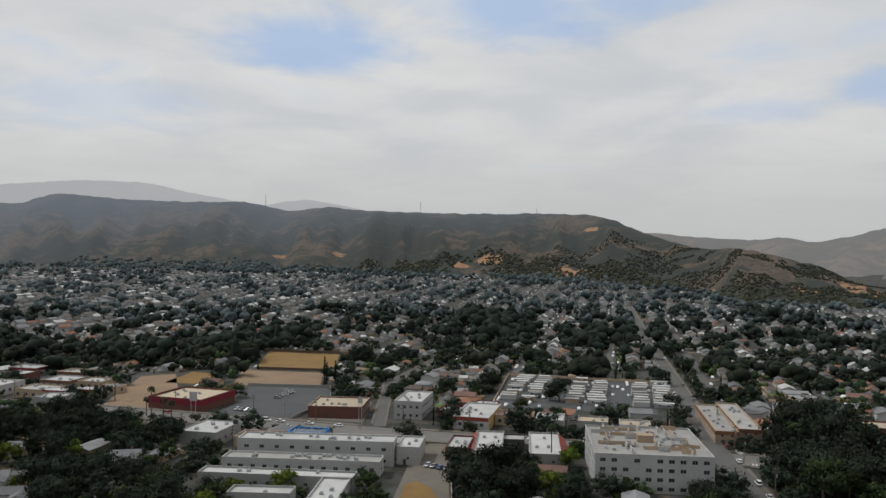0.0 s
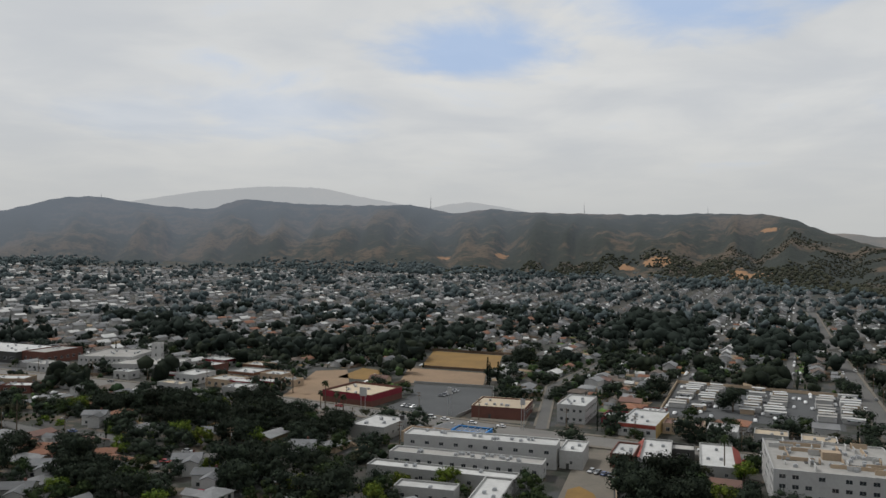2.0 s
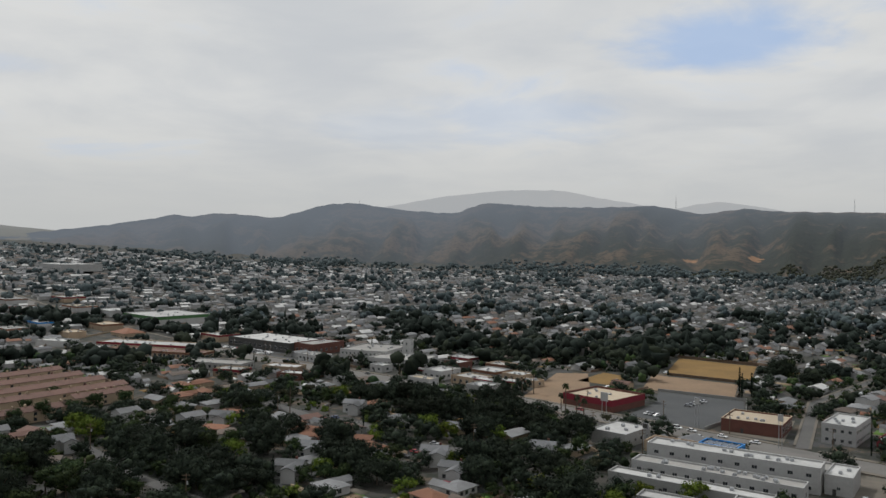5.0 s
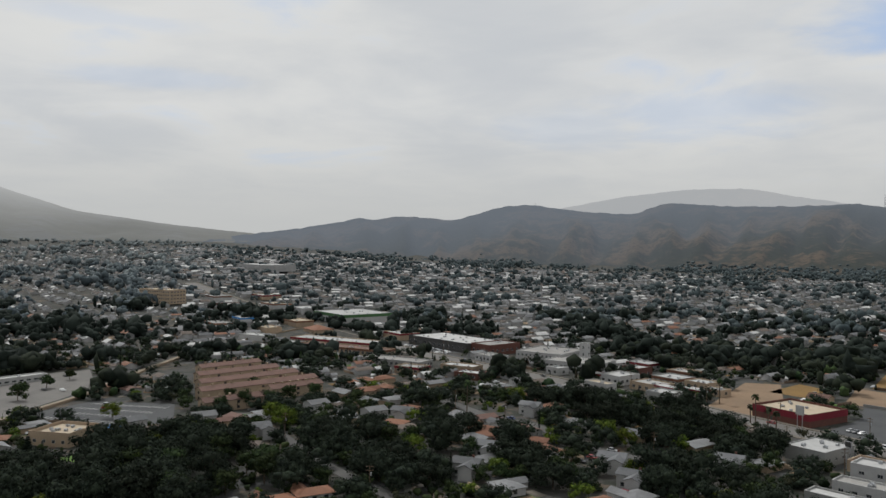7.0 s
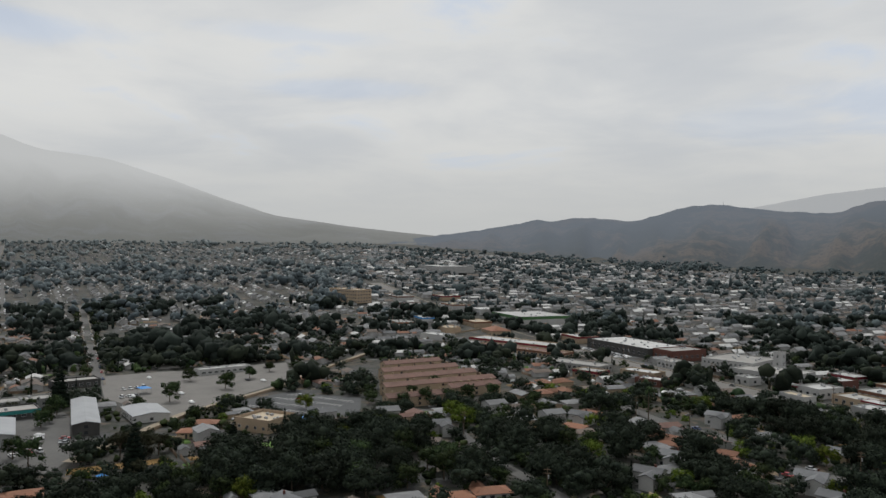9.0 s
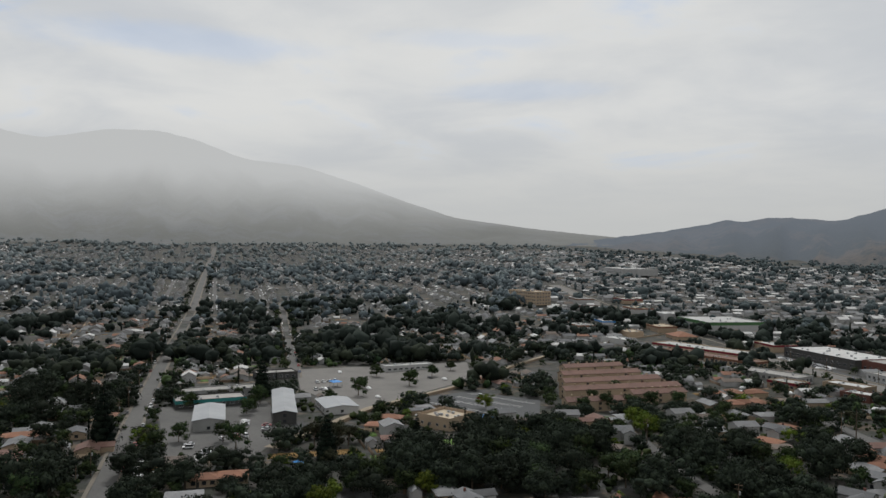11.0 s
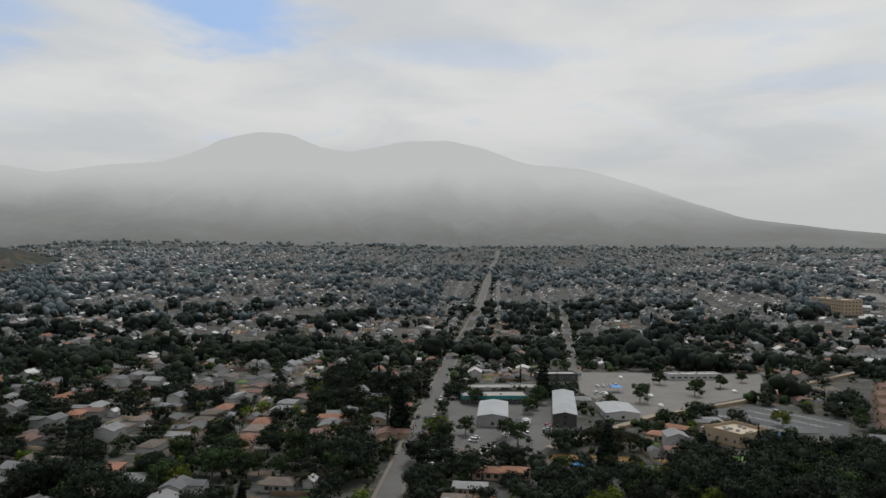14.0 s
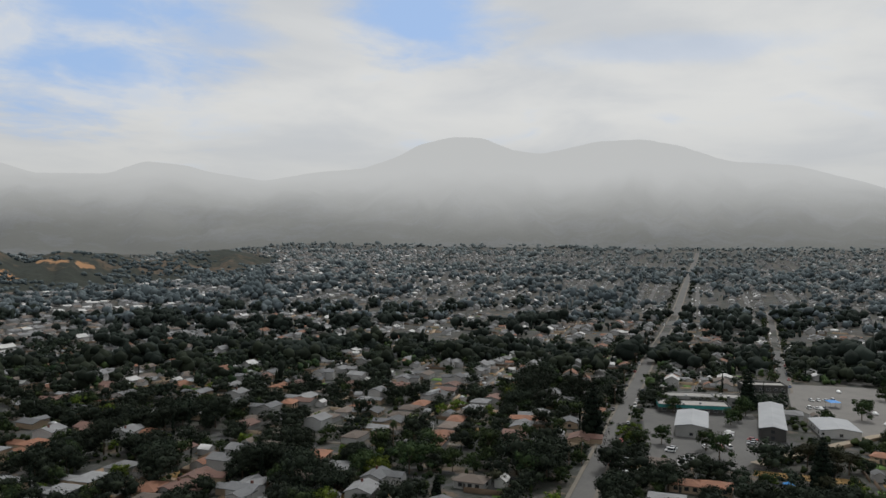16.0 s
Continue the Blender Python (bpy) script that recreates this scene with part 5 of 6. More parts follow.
# what lies in the yards: driveways, bare and dry patches, fences
SLAB_V = np.array([(-1, -1, 0), (1, -1, 0), (1, 1, 0), (-1, 1, 0), (-1, -1, 1), (1, -1, 1), (1, 1, 1), (-1, 1, 1)], float)
SLAB_F = np.array([(4, 5, 6, 7), (0, 1, 5, 4), (1, 2, 6, 5), (2, 3, 7, 6), (3, 0, 4, 7)])


def slabs(name, label, category, mat, rows):
    """Many thin slabs or low walls as one mass: place, turn, half sizes and height of each."""
    vs = []
    for x, y, turn, hx, hy, high in rows:
        v = SLAB_V * [hx, hy, high + .25]
        ca, sa = math.cos(radians(turn)), math.sin(radians(turn))
        vs.append(np.stack([v[:, 0] * ca - v[:, 1] * sa + x, v[:, 0] * sa + v[:, 1] * ca + y, v[:, 2] + land(x, y) - .25], 1))
    me = tri_mesh(name, np.concatenate(vs), np.concatenate([SLAB_F + 8 * i for i in range(len(vs))]))
    me.materials.append(mat)
    return tagged(new(name, me), label, category, kind="stuff")


def yard_spot(x, y, turn, u, v, room=2.0):
    """A place in a yard, or None where a road or another plot lies there."""
    ca, sa = math.cos(radians(turn)), math.sin(radians(turn))
    px, py = x + u * ca - v * sa, y + u * sa + v * ca
    return None if near_road(px, py, room) or any(inside(px, py, q, room) for q in SITES) else (px, py)


DRIVES, BARE, DRY, GREEN_YARDS, FENCES, WALLS_LOW, DRIVE_CARS, SHEDS = [], [], [], [], [], [], [], []
for x, y, turn in YARDS:
    side = RND.choice((-1, 1))
    p = yard_spot(x, y, turn, side * 7.3, -5, 5.5)
    if p and RND.random() < .75:
        DRIVES.append((*p, turn, RND.uniform(1.4, 2.4), 5.2, .09 + RND.uniform(0, .02)))
        if RND.random() < .75:
            DRIVE_CARS.append((*p, turn + 90))
    for _ in range(3):
        p = yard_spot(x, y, turn, RND.uniform(-6, 6), RND.choice((-9.5, 9, 12)), 7.0)
        if p and RND.random() < .6:
            RND.choice((BARE, DRY, GREEN_YARDS)).append((*p, turn + RND.uniform(-5, 5), RND.uniform(2, 5), RND.uniform(1.5, 4), .03 + RND.uniform(0, .05)))
    p = yard_spot(x, y, turn, 0, 13.6, 1.5)
    if p and RND.random() < .7:
        RND.choice((FENCES, FENCES, WALLS_LOW)).append((*p, turn, 7.4, .07, RND.uniform(1.5, 1.9)))
    p = yard_spot(x, y, turn, side * -7.4, 6, 6.5)
    if p and RND.random() < .7:
        RND.choice((FENCES, WALLS_LOW)).append((*p, turn + 90, 7.0, .07, RND.uniform(1.5, 1.9)))
    p = yard_spot(x, y, turn, RND.uniform(-5, 5), 10, 3)
    if p and RND.random() < .6:
        SHEDS.append((*p, turn + RND.choice((0, 90)), 1))
slabs("driveways", "pale concrete driveways beside the houses", "driveways", CONCRETE, DRIVES)
slabs("bare_yards", "bare sandy patches in the yards", "yards", SAND, BARE)
slabs("dry_yards", "patches of dry grass in the yards", "yards", STRAW, DRY)
slabs("green_yards", "small green lawns in the yards", "yards", LAWN, GREEN_YARDS)
slabs("garden_fences", "weathered board fences between the yards", "fences", WOOD, FENCES)
slabs("garden_walls", "pale block walls between the yards", "walls", STUCCO_TAN, WALLS_LOW)

# far houses, too small to tell apart
UNIT_V = np.array([(-1, -1, 0), (1, -1, 0), (1, 1, 0), (-1, 1, 0), (-1, -1, 1), (1, -1, 1), (1, 1, 1), (-1, 1, 1), (-1, 0, 1.6), (1, 0, 1.6)], float)
WALL_F = np.array([(0, 1, 5), (0, 5, 4), (1, 2, 6), (1, 6, 5), (2, 3, 7), (2, 7, 6), (3, 0, 4), (3, 4, 7), (4, 8, 7), (5, 6, 9)])
ROOF_F = np.array([(0, 1, 3), (0, 3, 2), (2, 3, 5), (2, 5, 4)])
groups = {"grey": (SHINGLE_GREY, [], []), "pale": (SHINGLE_PALE, [], []), "brown": (SHINGLE_BROWN, [], []), "red": (TERRACOTTA, [], []), "white": (WHITE_ROOF, [], [])}
wv, wf = [], []
GARAGES = [(x + RND.uniform(-8, 8), y + RND.uniform(-8, 8), turn + RND.choice((0, 90)), 1) for x, y, turn in FAR_HOMES if math.hypot(x, y) < 1200 and RND.random() < .6]
for x, y, turn, *small in FAR_HOMES + GARAGES + SHEDS:
    hx, hy, hz = RND.uniform(4.4, 6.8), RND.uniform(3.4, 4.6), RND.choice((2.6, 2.7, 2.8, 2.8, 5.0))
    if small:
        hx, hy, hz = RND.uniform(2, 3.6), RND.uniform(1.8, 3), 2.3
    ca, sa = math.cos(radians(turn)), math.sin(radians(turn))
    v = UNIT_V * [hx, hy, hz]
    v = np.stack([v[:, 0] * ca - v[:, 1] * sa + x, v[:, 0] * sa + v[:, 1] * ca + y, v[:, 2] * (1 if hz < 4 else .85) + land(x, y)], 1)
    wf.append(WALL_F + 10 * len(wv)), wv.append(v)
    g = groups[RND.choice(("grey", "grey", "pale", "pale", "brown", "red", "white") if math.hypot(x, y) < 900 else ("grey", "pale", "pale", "brown", "white"))]
    e = np.stack([v[4], v[5], v[8], v[9], v[7], v[6]]) + [0, 0, .15]
    mid = e.mean(0)
    e = mid + (e - mid) * [1.1, 1.1, 1.0]
    g[2].append(ROOF_F + 6 * len(g[1])), g[1].append(e)
me = tri_mesh("far_house_walls", np.concatenate(wv), np.concatenate(wf))
me.materials.append(STUCCO_WHITE)
tagged(new("far_house_walls", me), "pale walls of far houses, garages and sheds", "houses", kind="stuff")
for key, (mat, vs, fs) in groups.items():
    me = tri_mesh("far_house_roofs", np.concatenate(vs), np.concatenate(fs))
    me.materials.append(mat)
    tagged(new("far_house_roofs", me), f"{key} roofs of far suburban houses", "houses", kind="stuff")

# ---- garden and street trees ----


def garden_trees(name, label, kinds, count, d0, d1, small, big, share=.6, a0=-33, a1=137, spots=()):
    """Garden trees past the ones that stand out, crowns joined into one mass; spots: places to use instead of chance."""
    vs, fs, k, made, tries = [], [], 0, 0, 0
    shapes = []
    for src in kinds:
        me = [o for o in src.children if o.name.startswith("crown")][0].data
        co = np.empty(len(me.vertices) * 3, np.float32)
        me.vertices.foreach_get("co", co)
        ix = np.empty(len(me.loops), np.int32)
        me.loops.foreach_get("vertex_index", ix)
        ix = ix.reshape(-1, 3)
        shapes.append((co.reshape(-1, 3), ix[:int(len(ix) * share)], me.materials[0]))
    while made < count and tries < count * 40:
        tries += 1
        az, d = RND.uniform(a0, a1), math.sqrt(RND.uniform(d0 ** 2, d1 ** 2))
        h = heading(az) * d
        x, y = spots[made] if spots else h[:2]
        if not spots and (near_road(x, y, .5) or any(inside(x, y, s, 3) for s in SITES) or not clear_of(x, y, 2.0) or any((x - a) ** 2 + (y - b) ** 2 < 70 for a, b in HOMES)):
            continue
        co, ix, mat = RND.choice(shapes)
        a, s = RND.uniform(0, math.tau), RND.uniform(small, big)
        ca, sa = math.cos(a) * s, math.sin(a) * s
        vs.append(np.stack([co[:, 0] * ca - co[:, 1] * sa + x, co[:, 0] * sa + co[:, 1] * ca + y, co[:, 2] * s * RND.uniform(.85, 1.2) + land(x, y) - 1.2], 1))
        fs.append(ix + k)
        k += len(co)
        PLANTED.append((x, y, 3.0 * s))
        made += 1
    me = tri_mesh(name, np.concatenate(vs), np.concatenate(fs))
    me.materials.append(mat)
    return tagged(new(name, me), label, "trees", kind="stuff")


def verge(line, off, gap_, fill, start, stop):
    """Places along both verges of a road, with gaps."""
    out, run = [], 0
    for (xa, ya), (xb, yb) in zip(line, line[1:]):
        k = math.hypot(xb - xa, yb - ya)
        for i in range(int(k / gap_)):
            if start < run + i * gap_ < stop:
                for side in (-1, 1):
                    x, y = xa + (xb - xa) * i * gap_ / k - (yb - ya) / k * off * side, ya + (yb - ya) * i * gap_ / k + (xb - xa) / k * off * side
                    x, y = x + RND.uniform(-1.5, 1.5), y + RND.uniform(-1.5, 1.5)
                    if RND.random() < fill and not any(inside(x, y, q, 2) for q in SITES) and all(road_gap(x, y, p) > w_ / 2 + 1.5 for p, w_, _ in PAVED):
                        out.append((x, y))
        run += k
    return out


for kinds_, spots_, lo_, hi_ in ((OAKS, verge(AVENUE, 12, 13, .5, 240, 1000), .4, .62), (GREENS, verge(AVENUE, 9.5, 11, .35, 240, 1000), .4, .6), (OAKS, verge(LONG_ROAD, 12, 14, .35, 130, 1500), .4, .62), (GREENS, verge(LONG_ROAD, 9.5, 12, .35, 130, 1500), .4, .6),
                                 (GREENS, verge(SIDE_ROAD, 7.5, 11, .6, 20, 520), .5, .9), (GREENS, verge(SIDE_STREET, 6.5, 11, .6, 60, 340), .4, .7), (GREENS, verge(BOULEVARD, 11.5, 14, .2, 230, 900), .35, .6)):
    garden_trees("street_trees", "dark street trees along the verges", kinds_, len(spots_), 0, 1, lo_, hi_, .3, spots=spots_)
garden_trees("garden_trees", "dark trees in the gardens", OAKS, 270, 200, 470, .5, 1.0, .42, -33, 84)
garden_trees("garden_trees", "dark trees round the low houses", OAKS, 250, 205, 480, .5, 1.0, .42, 84, 137)
garden_trees("garden_trees", "green trees in the gardens", GREENS, 280, 200, 450, .5, 1.05)
garden_trees("garden_trees", "bright green trees in the gardens", BRIGHTS, 85, 200, 480, .45, .95)
garden_trees("garden_trees", "slim dark cypresses in the gardens", CYPRESS, 60, 230, 640, .5, .95)
garden_trees("garden_trees", "dark conifers in the gardens", PINES, 14, 260, 640, .35, .6)
garden_trees("garden_trees", "grey-olive trees in the gardens", OLIVES, 45, 200, 450, .5, .9)
garden_trees("middle_trees", "dark trees between houses past the gardens", OAKS, 560, 430, 700, .5, 1.02, .22)
garden_trees("middle_trees", "green trees between houses past the gardens", GREENS, 260, 430, 640, .5, 1.0, .3)


def woods(name, label, mat, count, d0, d1, lump, high, wide, power=2.0, a0=-34, a1=138, test=True, blobs=2):
    """Many small trees as one mass: lumpy crowns of a few blobs each."""
    v0, f0 = lump
    vs, fs, k = [], [], 0
    made = tries = 0
    while made < count and tries < count * 6:
        tries += 1
        az = RND.uniform(a0, a1)
        d = RND.uniform(d0 ** power, d1 ** power) ** (1 / power)
        if az < 60 and d > along([(-34, 1150), (-20, 1300), (-12, 1650), (0, 1800), (25, 2000), (60, 2400)], az):
            continue
        h = heading(az) * d
        x, y = h.x, h.y
        if test and (near_road(x, y, 1.0) or (d < 1300 and street_offset(x, y) < 4.2) or (d < 720 and (any(inside(x, y, s, 3) for s in SITES) or any(abs(x - a) < 6.5 and abs(y - b) < 6.5 for a, b in HOMES)))):
            continue
        dense = noise.noise(Vector((x / 110, y / 110, 3))) + .5 * noise.noise(Vector((x / 37, y / 37, 8)))
        if dense < -.12:
            continue
        made += 1
        s = RND.choice((.5, .6, .7, .8, 1, 1.2, 1.5)) * (.85 + .8 * max(0, dense))
        slim = RND.random() < .14
        for b in range(1 if slim else blobs):
            r = wide * s * (.27 if b else .34) * (.45 if slim else 1)
            o = RNG.normal(0, wide * s * .27, 3) if b else np.zeros(3)
            v = v0 * (1 + .33 * RNG.normal(size=(len(v0), 1)).clip(-1.4, 1.4)) * [r, r, (high * s * .42 if not b else r * .9) * (1.3 if slim else 1)]
            vs.append(v + [x + o[0], y + o[1], land(x, y) + high * s * (.45 if not b else .55) + o[2] * .4])
            fs.append(f0 + k)
            k += len(v0)
    me = tri_mesh(name, np.concatenate(vs), np.concatenate(fs))
    me.materials.append(mat)
    return tagged(new(name, me), label, "trees", kind="stuff")


woods("middle_trees", "dark trees between the houses in the middle distance", LEAF_DARK, 620, 480, 680, ICO1, 9, 10.5, blobs=7)
woods("middle_shrubs", "green shrubs and garden trees in the middle distance", LEAF_MID, 1200, 420, 680, ICO2, 4.2, 4.6)
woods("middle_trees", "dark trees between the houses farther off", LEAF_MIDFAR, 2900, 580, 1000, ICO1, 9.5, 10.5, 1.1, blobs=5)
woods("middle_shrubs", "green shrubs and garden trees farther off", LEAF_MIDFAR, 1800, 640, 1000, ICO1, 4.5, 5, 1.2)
woods("near_shrubs", "low hedges and shrubs in the gardens", LEAF_MID, 2100, 200, 440, ICO2, 2.2, 3.2, 2.0, -34, 138, True, 1)
# from here out the leaf colours carry the haze of distance
woods("knoll_foot_woods", "dark woods at the foot of the knoll", LEAF_FAR_HAZE, 900, 1050, 1500, ICO1, 10, 11, 2.0, 117, 140)
woods("far_trees", "dark wooded suburb below the ridge", LEAF_FAR_HAZE, 5200, 850, 2300, ICO1, 8.5, 10, 1.7, -34, 60, blobs=3)
woods("far_trees", "dark wooded suburb below the mountains", LEAF_FAR_HAZE, 3400, 850, 1600, ICO1, 8.5, 10, 1.9, 60, 138, blobs=3)
woods("far_woods", "woods at the foot of the mountains, blue-grey with painted haze", LEAF_HAZE, 4600, 1250, 2600, ICO1, 8, 11, 1.8, 58, 138, blobs=3)



def brush(name, label, slope, count, mat, small, big, pick, reach=9e9, upto=1.0):
    """Bushes and low trees on a hillside, thicker where pick is low."""
    grid, nu = SLOPES[slope]
    v0, f0 = ICO1
    vs, fs = [], []
    while len(vs) < count:
        i, j = RND.randrange(grid.shape[0] - 1), int(RND.random() * (nu - 2) * upto)
        a, b = RND.random(), RND.random()
        p = grid[i, j] * (1 - a) * (1 - b) + grid[i + 1, j] * a * (1 - b) + grid[i, j + 1] * (1 - a) * b + grid[i + 1, j + 1] * a * b
        if noise.noise(Vector((p[0] / 120, p[1] / 120, 5))) + .5 * noise.noise(Vector((p[0] / 35, p[1] / 35, 9))) < pick + .5 * j / nu:
            continue
        if math.hypot(p[0], p[1]) > reach:
            continue
        r = RND.uniform(small, big)
        fs.append(f0 + len(v0) * len(vs))
        vs.append(v0 * (1 + .25 * RNG.normal(size=(len(v0), 1)).clip(-1.4, 1.4)) * [r, r, r * .8] + p + [0, 0, r * .3])
    me = tri_mesh(name, np.concatenate(vs), np.concatenate(fs))
    me.materials.append(mat)
    return tagged(new(name, me), label, "bushes", kind="stuff")


brush("hill_brush", "dark chaparral bushes on the ridge", "ridge", 11000, LEAF_BRUSH, .9, 2.6, -.28, 1850)
brush("hill_foot_trees", "dark trees climbing the foot of the ridge", "ridge", 4200, LEAF_BRUSH, 2.0, 4.8, -.45, 1850, .3)
brush("ridge_foot_woods", "trees at the foot of the ridge, greyed by painted haze", "ridge", 3600, LEAF_FAR_HAZE, 2.5, 6.0, -.5, 2700, .11)
brush("knoll_trees", "dark trees on the knoll", "knoll", 1500, LEAF_FAR_HAZE, 2.0, 5.5, -.25)


def mast(az, tan, high, d):
    """A lattice radio mast on the ridge."""
    h = heading(az) * d
    t = thing("radio_mast", pose(h.x, h.y, EYE + tan * d / 1000 - 4), "slim grey lattice radio mast on the ridge", "mast")
    bm = bmesh.new()
    for k in range(3):
        a = math.tau * k / 3
        rod(bm, (math.cos(a) * 1.6, math.sin(a) * 1.6, 0), (math.cos(a) * .5, math.sin(a) * .5, high), .3, .22, 5)
    part("leg_frame", bm, METAL, t)
    bm = bmesh.new()
    for i in range(9):
        z, r = high * (i + .5) / 9, 1.6 - 1.1 * (i + .5) / 9
        for k in range(3):
            a, b = math.tau * k / 3, math.tau * (k + 1) / 3
            rod(bm, (math.cos(a) * r, math.sin(a) * r, z), (math.cos(b) * r, math.sin(b) * r, z + high / 18), .14, .14, 4)
    part("bracing", bm, METAL, t)
    part("aerial", rod(bmesh.new(), (0, 0, high), (0, 0, high + 6), .2, .1, 5), METAL, t)
    return t


for a, tn, hh, dd in ((13.0, 51, 44, 2670), (1.7, 45.5, 38, 2430), (-6.9, 45.5, 22, 2360), (36.0, 57, 12, 3000)):
    mast(a, tn, hh, dd)

# ---- street furniture ----


def pole(x, y, turn, high=11.0):
    """A wooden utility pole with two cross arms, insulators and a transformer can."""
    p = thing("utility_pole", pose(x, y, land(x, y), 0, 0, turn), "weathered wooden utility pole with cross arms", "pole", "utility poles")
    part("shaft", rod(bmesh.new(), (0, 0, -.4), (0, 0, high), .2, .13, 7), WOOD, p)
    for z in (high - .6, high - 1.9):
        part("cross_arm", boxes((-1.3, 1.3, -.09, .09, z, z + .18)), WOOD, p)
    part("transformer", rod(bmesh.new(), (.4, 0, high - 3.6), (.4, 0, high - 2.5), .26, .26, 8), METAL, p, "grey transformer can")
    return p


PL = pole(0, 0, 0)
PL.matrix_basis = pose(0, 0, -500)
for line, off, a, b, step_, tn in ((LONG_ROAD, 6.2, 150, 700, 42, 86), (BOULEVARD, -11.5, 230, 900, 45, -14), (AVENUE, -6.4, 200, 620, 45, -10), (SIDE_ROAD, 5.6, 0, 300, 45, 82)):
    run = 0
    for (xa, ya), (xb, yb) in zip(line, line[1:]):
        k = math.hypot(xb - xa, yb - ya)
        for i in range(int(k / step_) + 1):
            if a < run + i * step_ < b:
                u = i * step_ / k
                copy_thing(PL, pose(xa + (xb - xa) * u - (yb - ya) / k * off, ya + (yb - ya) * u + (xb - xa) / k * off, 0, 0, 0, tn))
        run += k
for x, y in ((-115, 341), (-196, 176), (-299, -24), (-150, 290), (-232, 296), (-268, 300), (-86, 318), (-285, 205)):
    copy_thing(PL, pose(x, y, 0, 0, 0, 40))


def pole_sign(x, y, turn, high, wide, tall, mat, label):
    """A shop sign on two posts, blank face with a frame."""
    s = thing("pole_sign", pose(x, y, 0, 0, 0, turn), label, "sign")
    for k in (-wide * .3, wide * .3):
        part("post", rod(bmesh.new(), (k, 0, -.3), (k, 0, high), .16, .14, 6), METAL, s)
    part("frame", boxes((-wide / 2, wide / 2, -.25, .25, high - tall, high)), METAL, s)
    part("face", boxes((-wide / 2 + .12, wide / 2 - .12, -.28, .28, high - tall + .12, high - .12)), mat, s)
    return s


pole_sign(-124, 385, -15, 12, 4.2, 4.5, STUCCO_WHITE, "white shop sign on two tall posts")
pole_sign(-78, 386, -15, 14, 2.4, 3.4, STUCCO_WHITE, "slim pole sign at the car park")
pole_sign(-38, 361, -15, 15, 2.2, 3.0, STUCCO_WHITE, "tall pale pole sign by the boulevard")
pole_sign(-88, 330, -15, 11, 2.6, 2.2, DARK_WALL, "dark board on a pole above the roofs")


def canopy(name, label, x, y, turn, wide, deep, high, mat):
    """A fabric shade on four posts."""
    c = thing(name, pose(x, y, 0, 0, 0, turn), label, "canopy")
    part("cover", hip(bmesh.new(), wide / 2, deep / 2, high, 1.0, 0.1, 0.08), mat, c)
    for sx in (-1, 1):
        for sy in (-1, 1):
            part("post", boxes((sx * wide * .46 - .06, sx * wide * .46 + .06, sy * deep * .46 - .06, sy * deep * .46 + .06, 0, high)), METAL, c)
    return c


canopy("shade_tent", "bright blue tarpaulin shade tent", -346, 154, 30, 7, 5, 2.6, BLUE_TARP)
canopy("shade_tent", "blue tarpaulin over a garden", -262, -82, 10, 5, 4, 2.3, BLUE_TARP)
canopy("shade_tent", "small blue tarpaulin in a yard", -296, 54, 20, 4, 3, 2.2, BLUE_TARP)
canopy("shade_tent", "red garden umbrella tent", -133, 236, 10, 5, 4, 2.4, RED_PAINT)
canopy("shade_tent", "blue fabric shade in the school yard", -462, 106, 10, 7, 6, 3.2, BLUE_TARP)

# painted bays of the large car park
for ox, oy, tn, rows, cols, gap_x, gap_y in ((-388, 172, 30, 4, 16, 2.9, 12),):
    bm = bmesh.new()
    for r in range(rows):
        for c in range(cols):
            box(bm, (c - cols / 2) * gap_x - .08, (c - cols / 2) * gap_x + .08, (r - rows / 2 + .5) * gap_y - 2.6, (r - rows / 2 + .5) * gap_y + 2.6, 0.03, 0.075)
        box(bm, -cols * gap_x / 2, (cols / 2 - 1) * gap_x, (r - rows / 2 + .5) * gap_y - .08, (r - rows / 2 + .5) * gap_y + .08, 0.031, 0.08)
    ob = new("bay_marking", mesh_of("bay_marking", bm))
    ob.data.materials.append(PAINT)
    ob.matrix_basis = pose(ox, oy, 0, 0, 0, tn)
    tagged(ob, "faded white parking bay lines", "road marking", kind="structure")

# rows of cars in the yards and car parks of the shops
LOT_CARS = []
for poly, tn, share in (([(-330, 436), (-420, 462), (-400, 500), (-470, 520), (-500, 480), (-440, 452)], 75, .5), ([(-430, 380), (-600, 420), (-640, 490), (-540, 470)], 75, .4), ([(-462, 90), (-530, 98), (-528, 215), (-468, 192), (-400, 106)], 8, .04),
                        ([(-335, 8), (-322, 36), (-362, 58), (-425, 56), (-425, 8)], 82, .06), ([(28, 418), (110, 400), (134, 488), (47, 512)], 78, .3), ([(-66, 380), (-38, 374), (-38, 425), (-58, 430)], 80, .3), ([(56, 340), (98, 330), (101, 346), (60, 356)], -12, .6)):
    ca, sa = math.cos(radians(tn)), math.sin(radians(tn))
    mx, my = sum(p[0] for p in poly) / len(poly), sum(p[1] for p in poly) / len(poly)
    for i in range(-14, 15):
        for j in range(-45, 46):
            x, y = mx + i * 9.0 * ca - j * 3.0 * sa, my + i * 9.0 * sa + j * 3.0 * ca
            if RND.random() < share and inside(x, y, poly) and land(x, y) == 0 and not any(inside(x, y, q, 2.6) for q in FOOTPRINTS) and clear_of(x, y, 1.0) and not near_road(x, y, 0):
                LOT_CARS.append((x, y, tn + RND.uniform(-4, 4)))
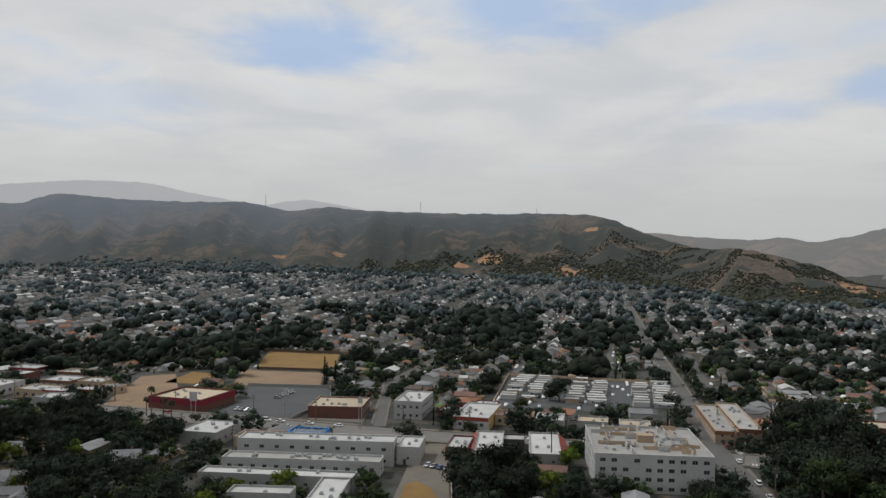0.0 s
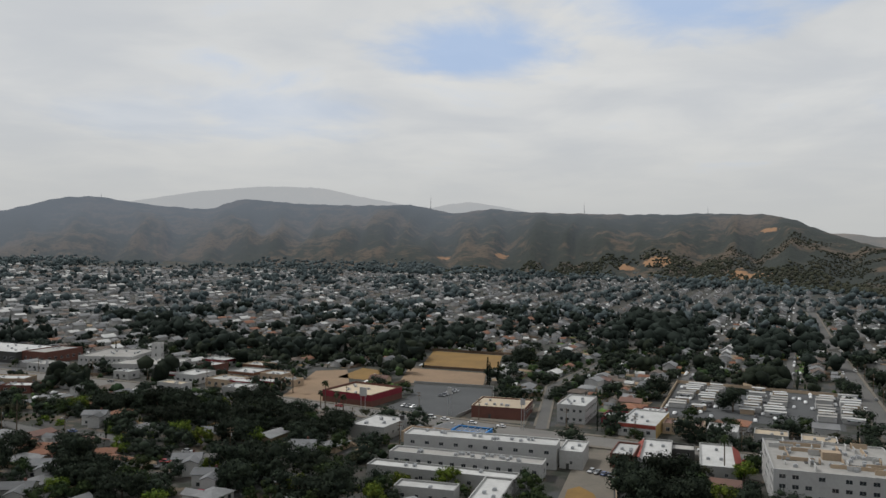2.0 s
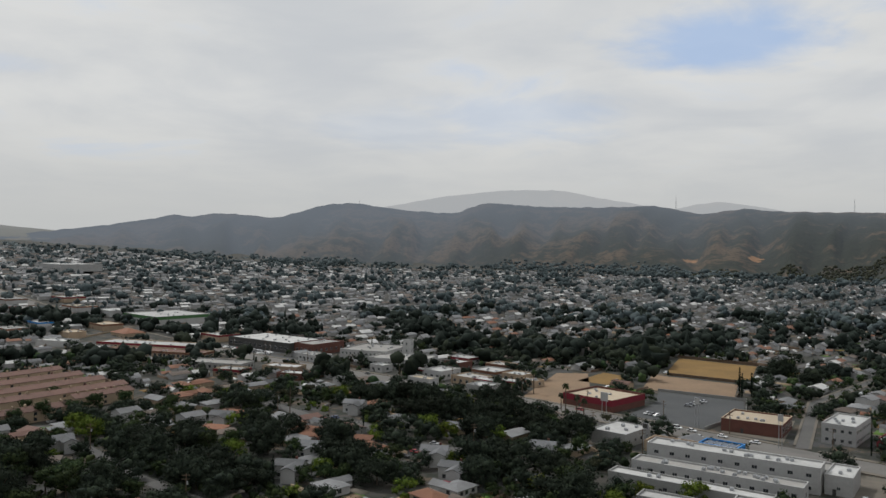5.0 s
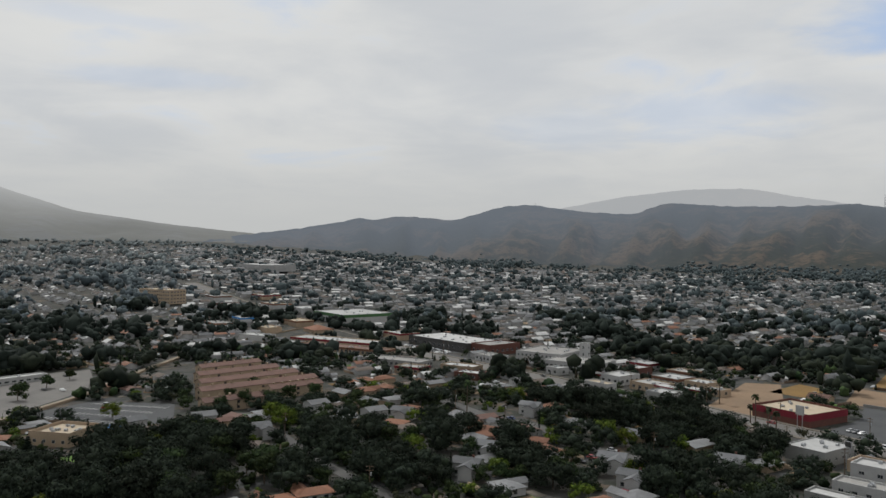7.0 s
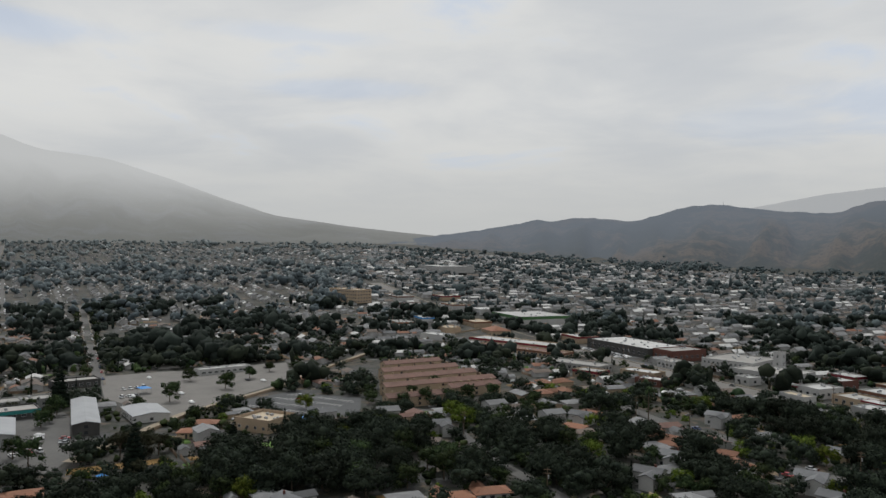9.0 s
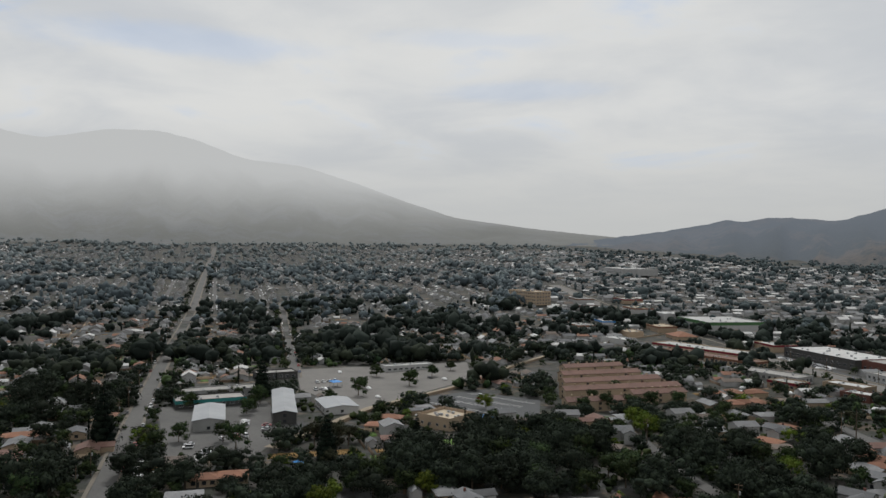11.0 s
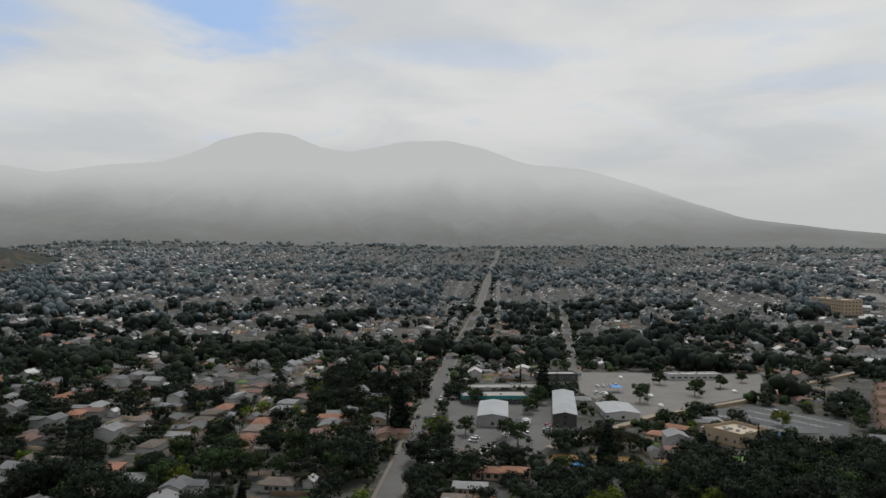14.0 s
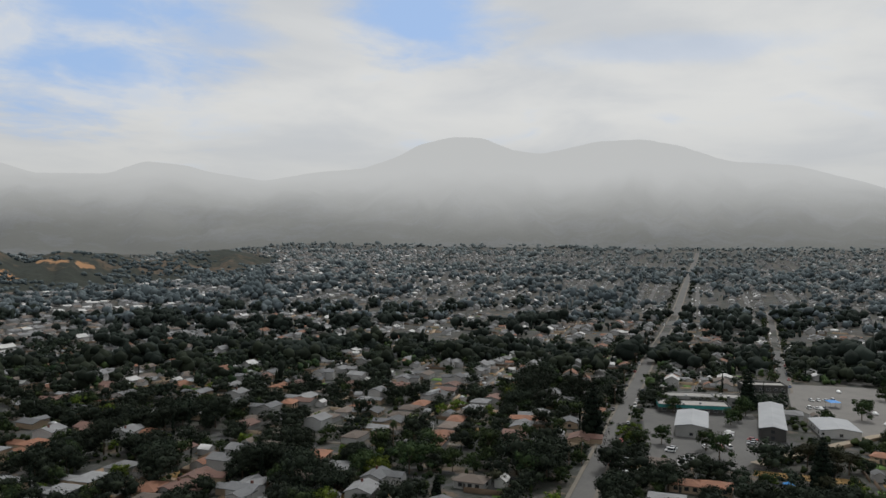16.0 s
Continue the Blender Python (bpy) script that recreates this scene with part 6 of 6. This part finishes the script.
# cars on the back streets, too small to tell apart
CAR_V = np.array([(-2.2, -.85, .3), (2.2, -.85, .3), (2.2, .85, .3), (-2.2, .85, .3), (-2.2, -.85, .9), (2.2, -.85, .9), (2.2, .85, .9), (-2.2, .85, .9),
                  (-1.7, -.75, .9), (1.0, -.75, .9), (1.0, .75, .9), (-1.7, .75, .9), (-1.3, -.62, 1.42), (.4, -.62, 1.42), (.4, .62, 1.42), (-1.3, .62, 1.42)])
CAR_F = np.array([f for o in (0, 8) for a, b, c, d in ((0, 1, 5, 4), (1, 2, 6, 5), (2, 3, 7, 6), (3, 0, 4, 7), (4, 5, 6, 7)) for f in ((a + o, b + o, c + o), (a + o, c + o, d + o))])
for word, paint in (("white", CAR_PAINTS[0]), ("silver", CAR_PAINTS[1]), ("dark", CAR_PAINTS[2])):
    vs = []
    for x, y, tn in [c for c in DRIVE_CARS if RND.random() < .34]:
        a = radians(tn)
        vs.append(np.stack([CAR_V[:, 0] * math.cos(a) - CAR_V[:, 1] * math.sin(a) + x, CAR_V[:, 0] * math.sin(a) + CAR_V[:, 1] * math.cos(a) + y, CAR_V[:, 2] + land(x, y)], 1))
        DRIVE_CARS.remove((x, y, tn))
    for x, y, tn in [c for c in LOT_CARS if RND.random() < .34]:
        a = radians(tn)
        vs.append(np.stack([CAR_V[:, 0] * math.cos(a) - CAR_V[:, 1] * math.sin(a) + x, CAR_V[:, 0] * math.sin(a) + CAR_V[:, 1] * math.cos(a) + y, CAR_V[:, 2] + .1], 1))
        LOT_CARS.remove((x, y, tn))
    for x, y, tn in BACK_CARS:
        for _ in range(2):
            if RND.random() < .2:
                a = radians(tn + RND.choice((0, 180)) + RND.uniform(-3, 3))
                s, o = RND.choice((-2.6, 2.6, 6.5, -6.5)), RND.uniform(-7, 7)
                px, py = x + math.cos(a) * o - math.sin(a) * s, y + math.sin(a) * o + math.cos(a) * s
                vs.append(np.stack([CAR_V[:, 0] * math.cos(a) - CAR_V[:, 1] * math.sin(a) + px, CAR_V[:, 0] * math.sin(a) + CAR_V[:, 1] * math.cos(a) + py, CAR_V[:, 2] + land(px, py)], 1))
    me = tri_mesh("far_cars", np.concatenate(vs), np.concatenate([CAR_F + 16 * i for i in range(len(vs))]))
    me.materials.append(paint)
    tagged(new("far_cars", me), f"{word} cars parked on back streets", "cars", kind="stuff")

# low walls and hedges round the car park and the plots
for name_, lab, pts, t_, hi, mat in (("car_park_wall", "low grey block wall round the car park", [(-73, 380), (-61, 425), (-67, 466), (-118, 470)], .3, 1.6, STUCCO_GREY), ("plot_fence", "dark board fence along the dry field", [(-128, 534), (-76, 527), (-73, 470)], .2, 1.8, WOOD),
                                     ("field_fence", "dark board fence behind the dry field", [(-142, 626), (-80, 613)], .2, 2.0, WOOD), ("yard_wall", "tan block wall beside the yard", [(4, 240), (4, 332)], .3, 1.8, STUCCO_TAN), ("park_wall", "pale block wall round the trailer park", [(27, 414), (45, 517), (138, 492)], .3, 1.8, STUCCO_TAN)):
    ob = new(name_, mesh_of(name_, ribbon(bmesh.new(), smooth_line(pts, 8), t_, 0, -.2, hi)))
    ob.data.materials.append(mat)
    tagged(ob, lab, "wall", kind="structure")
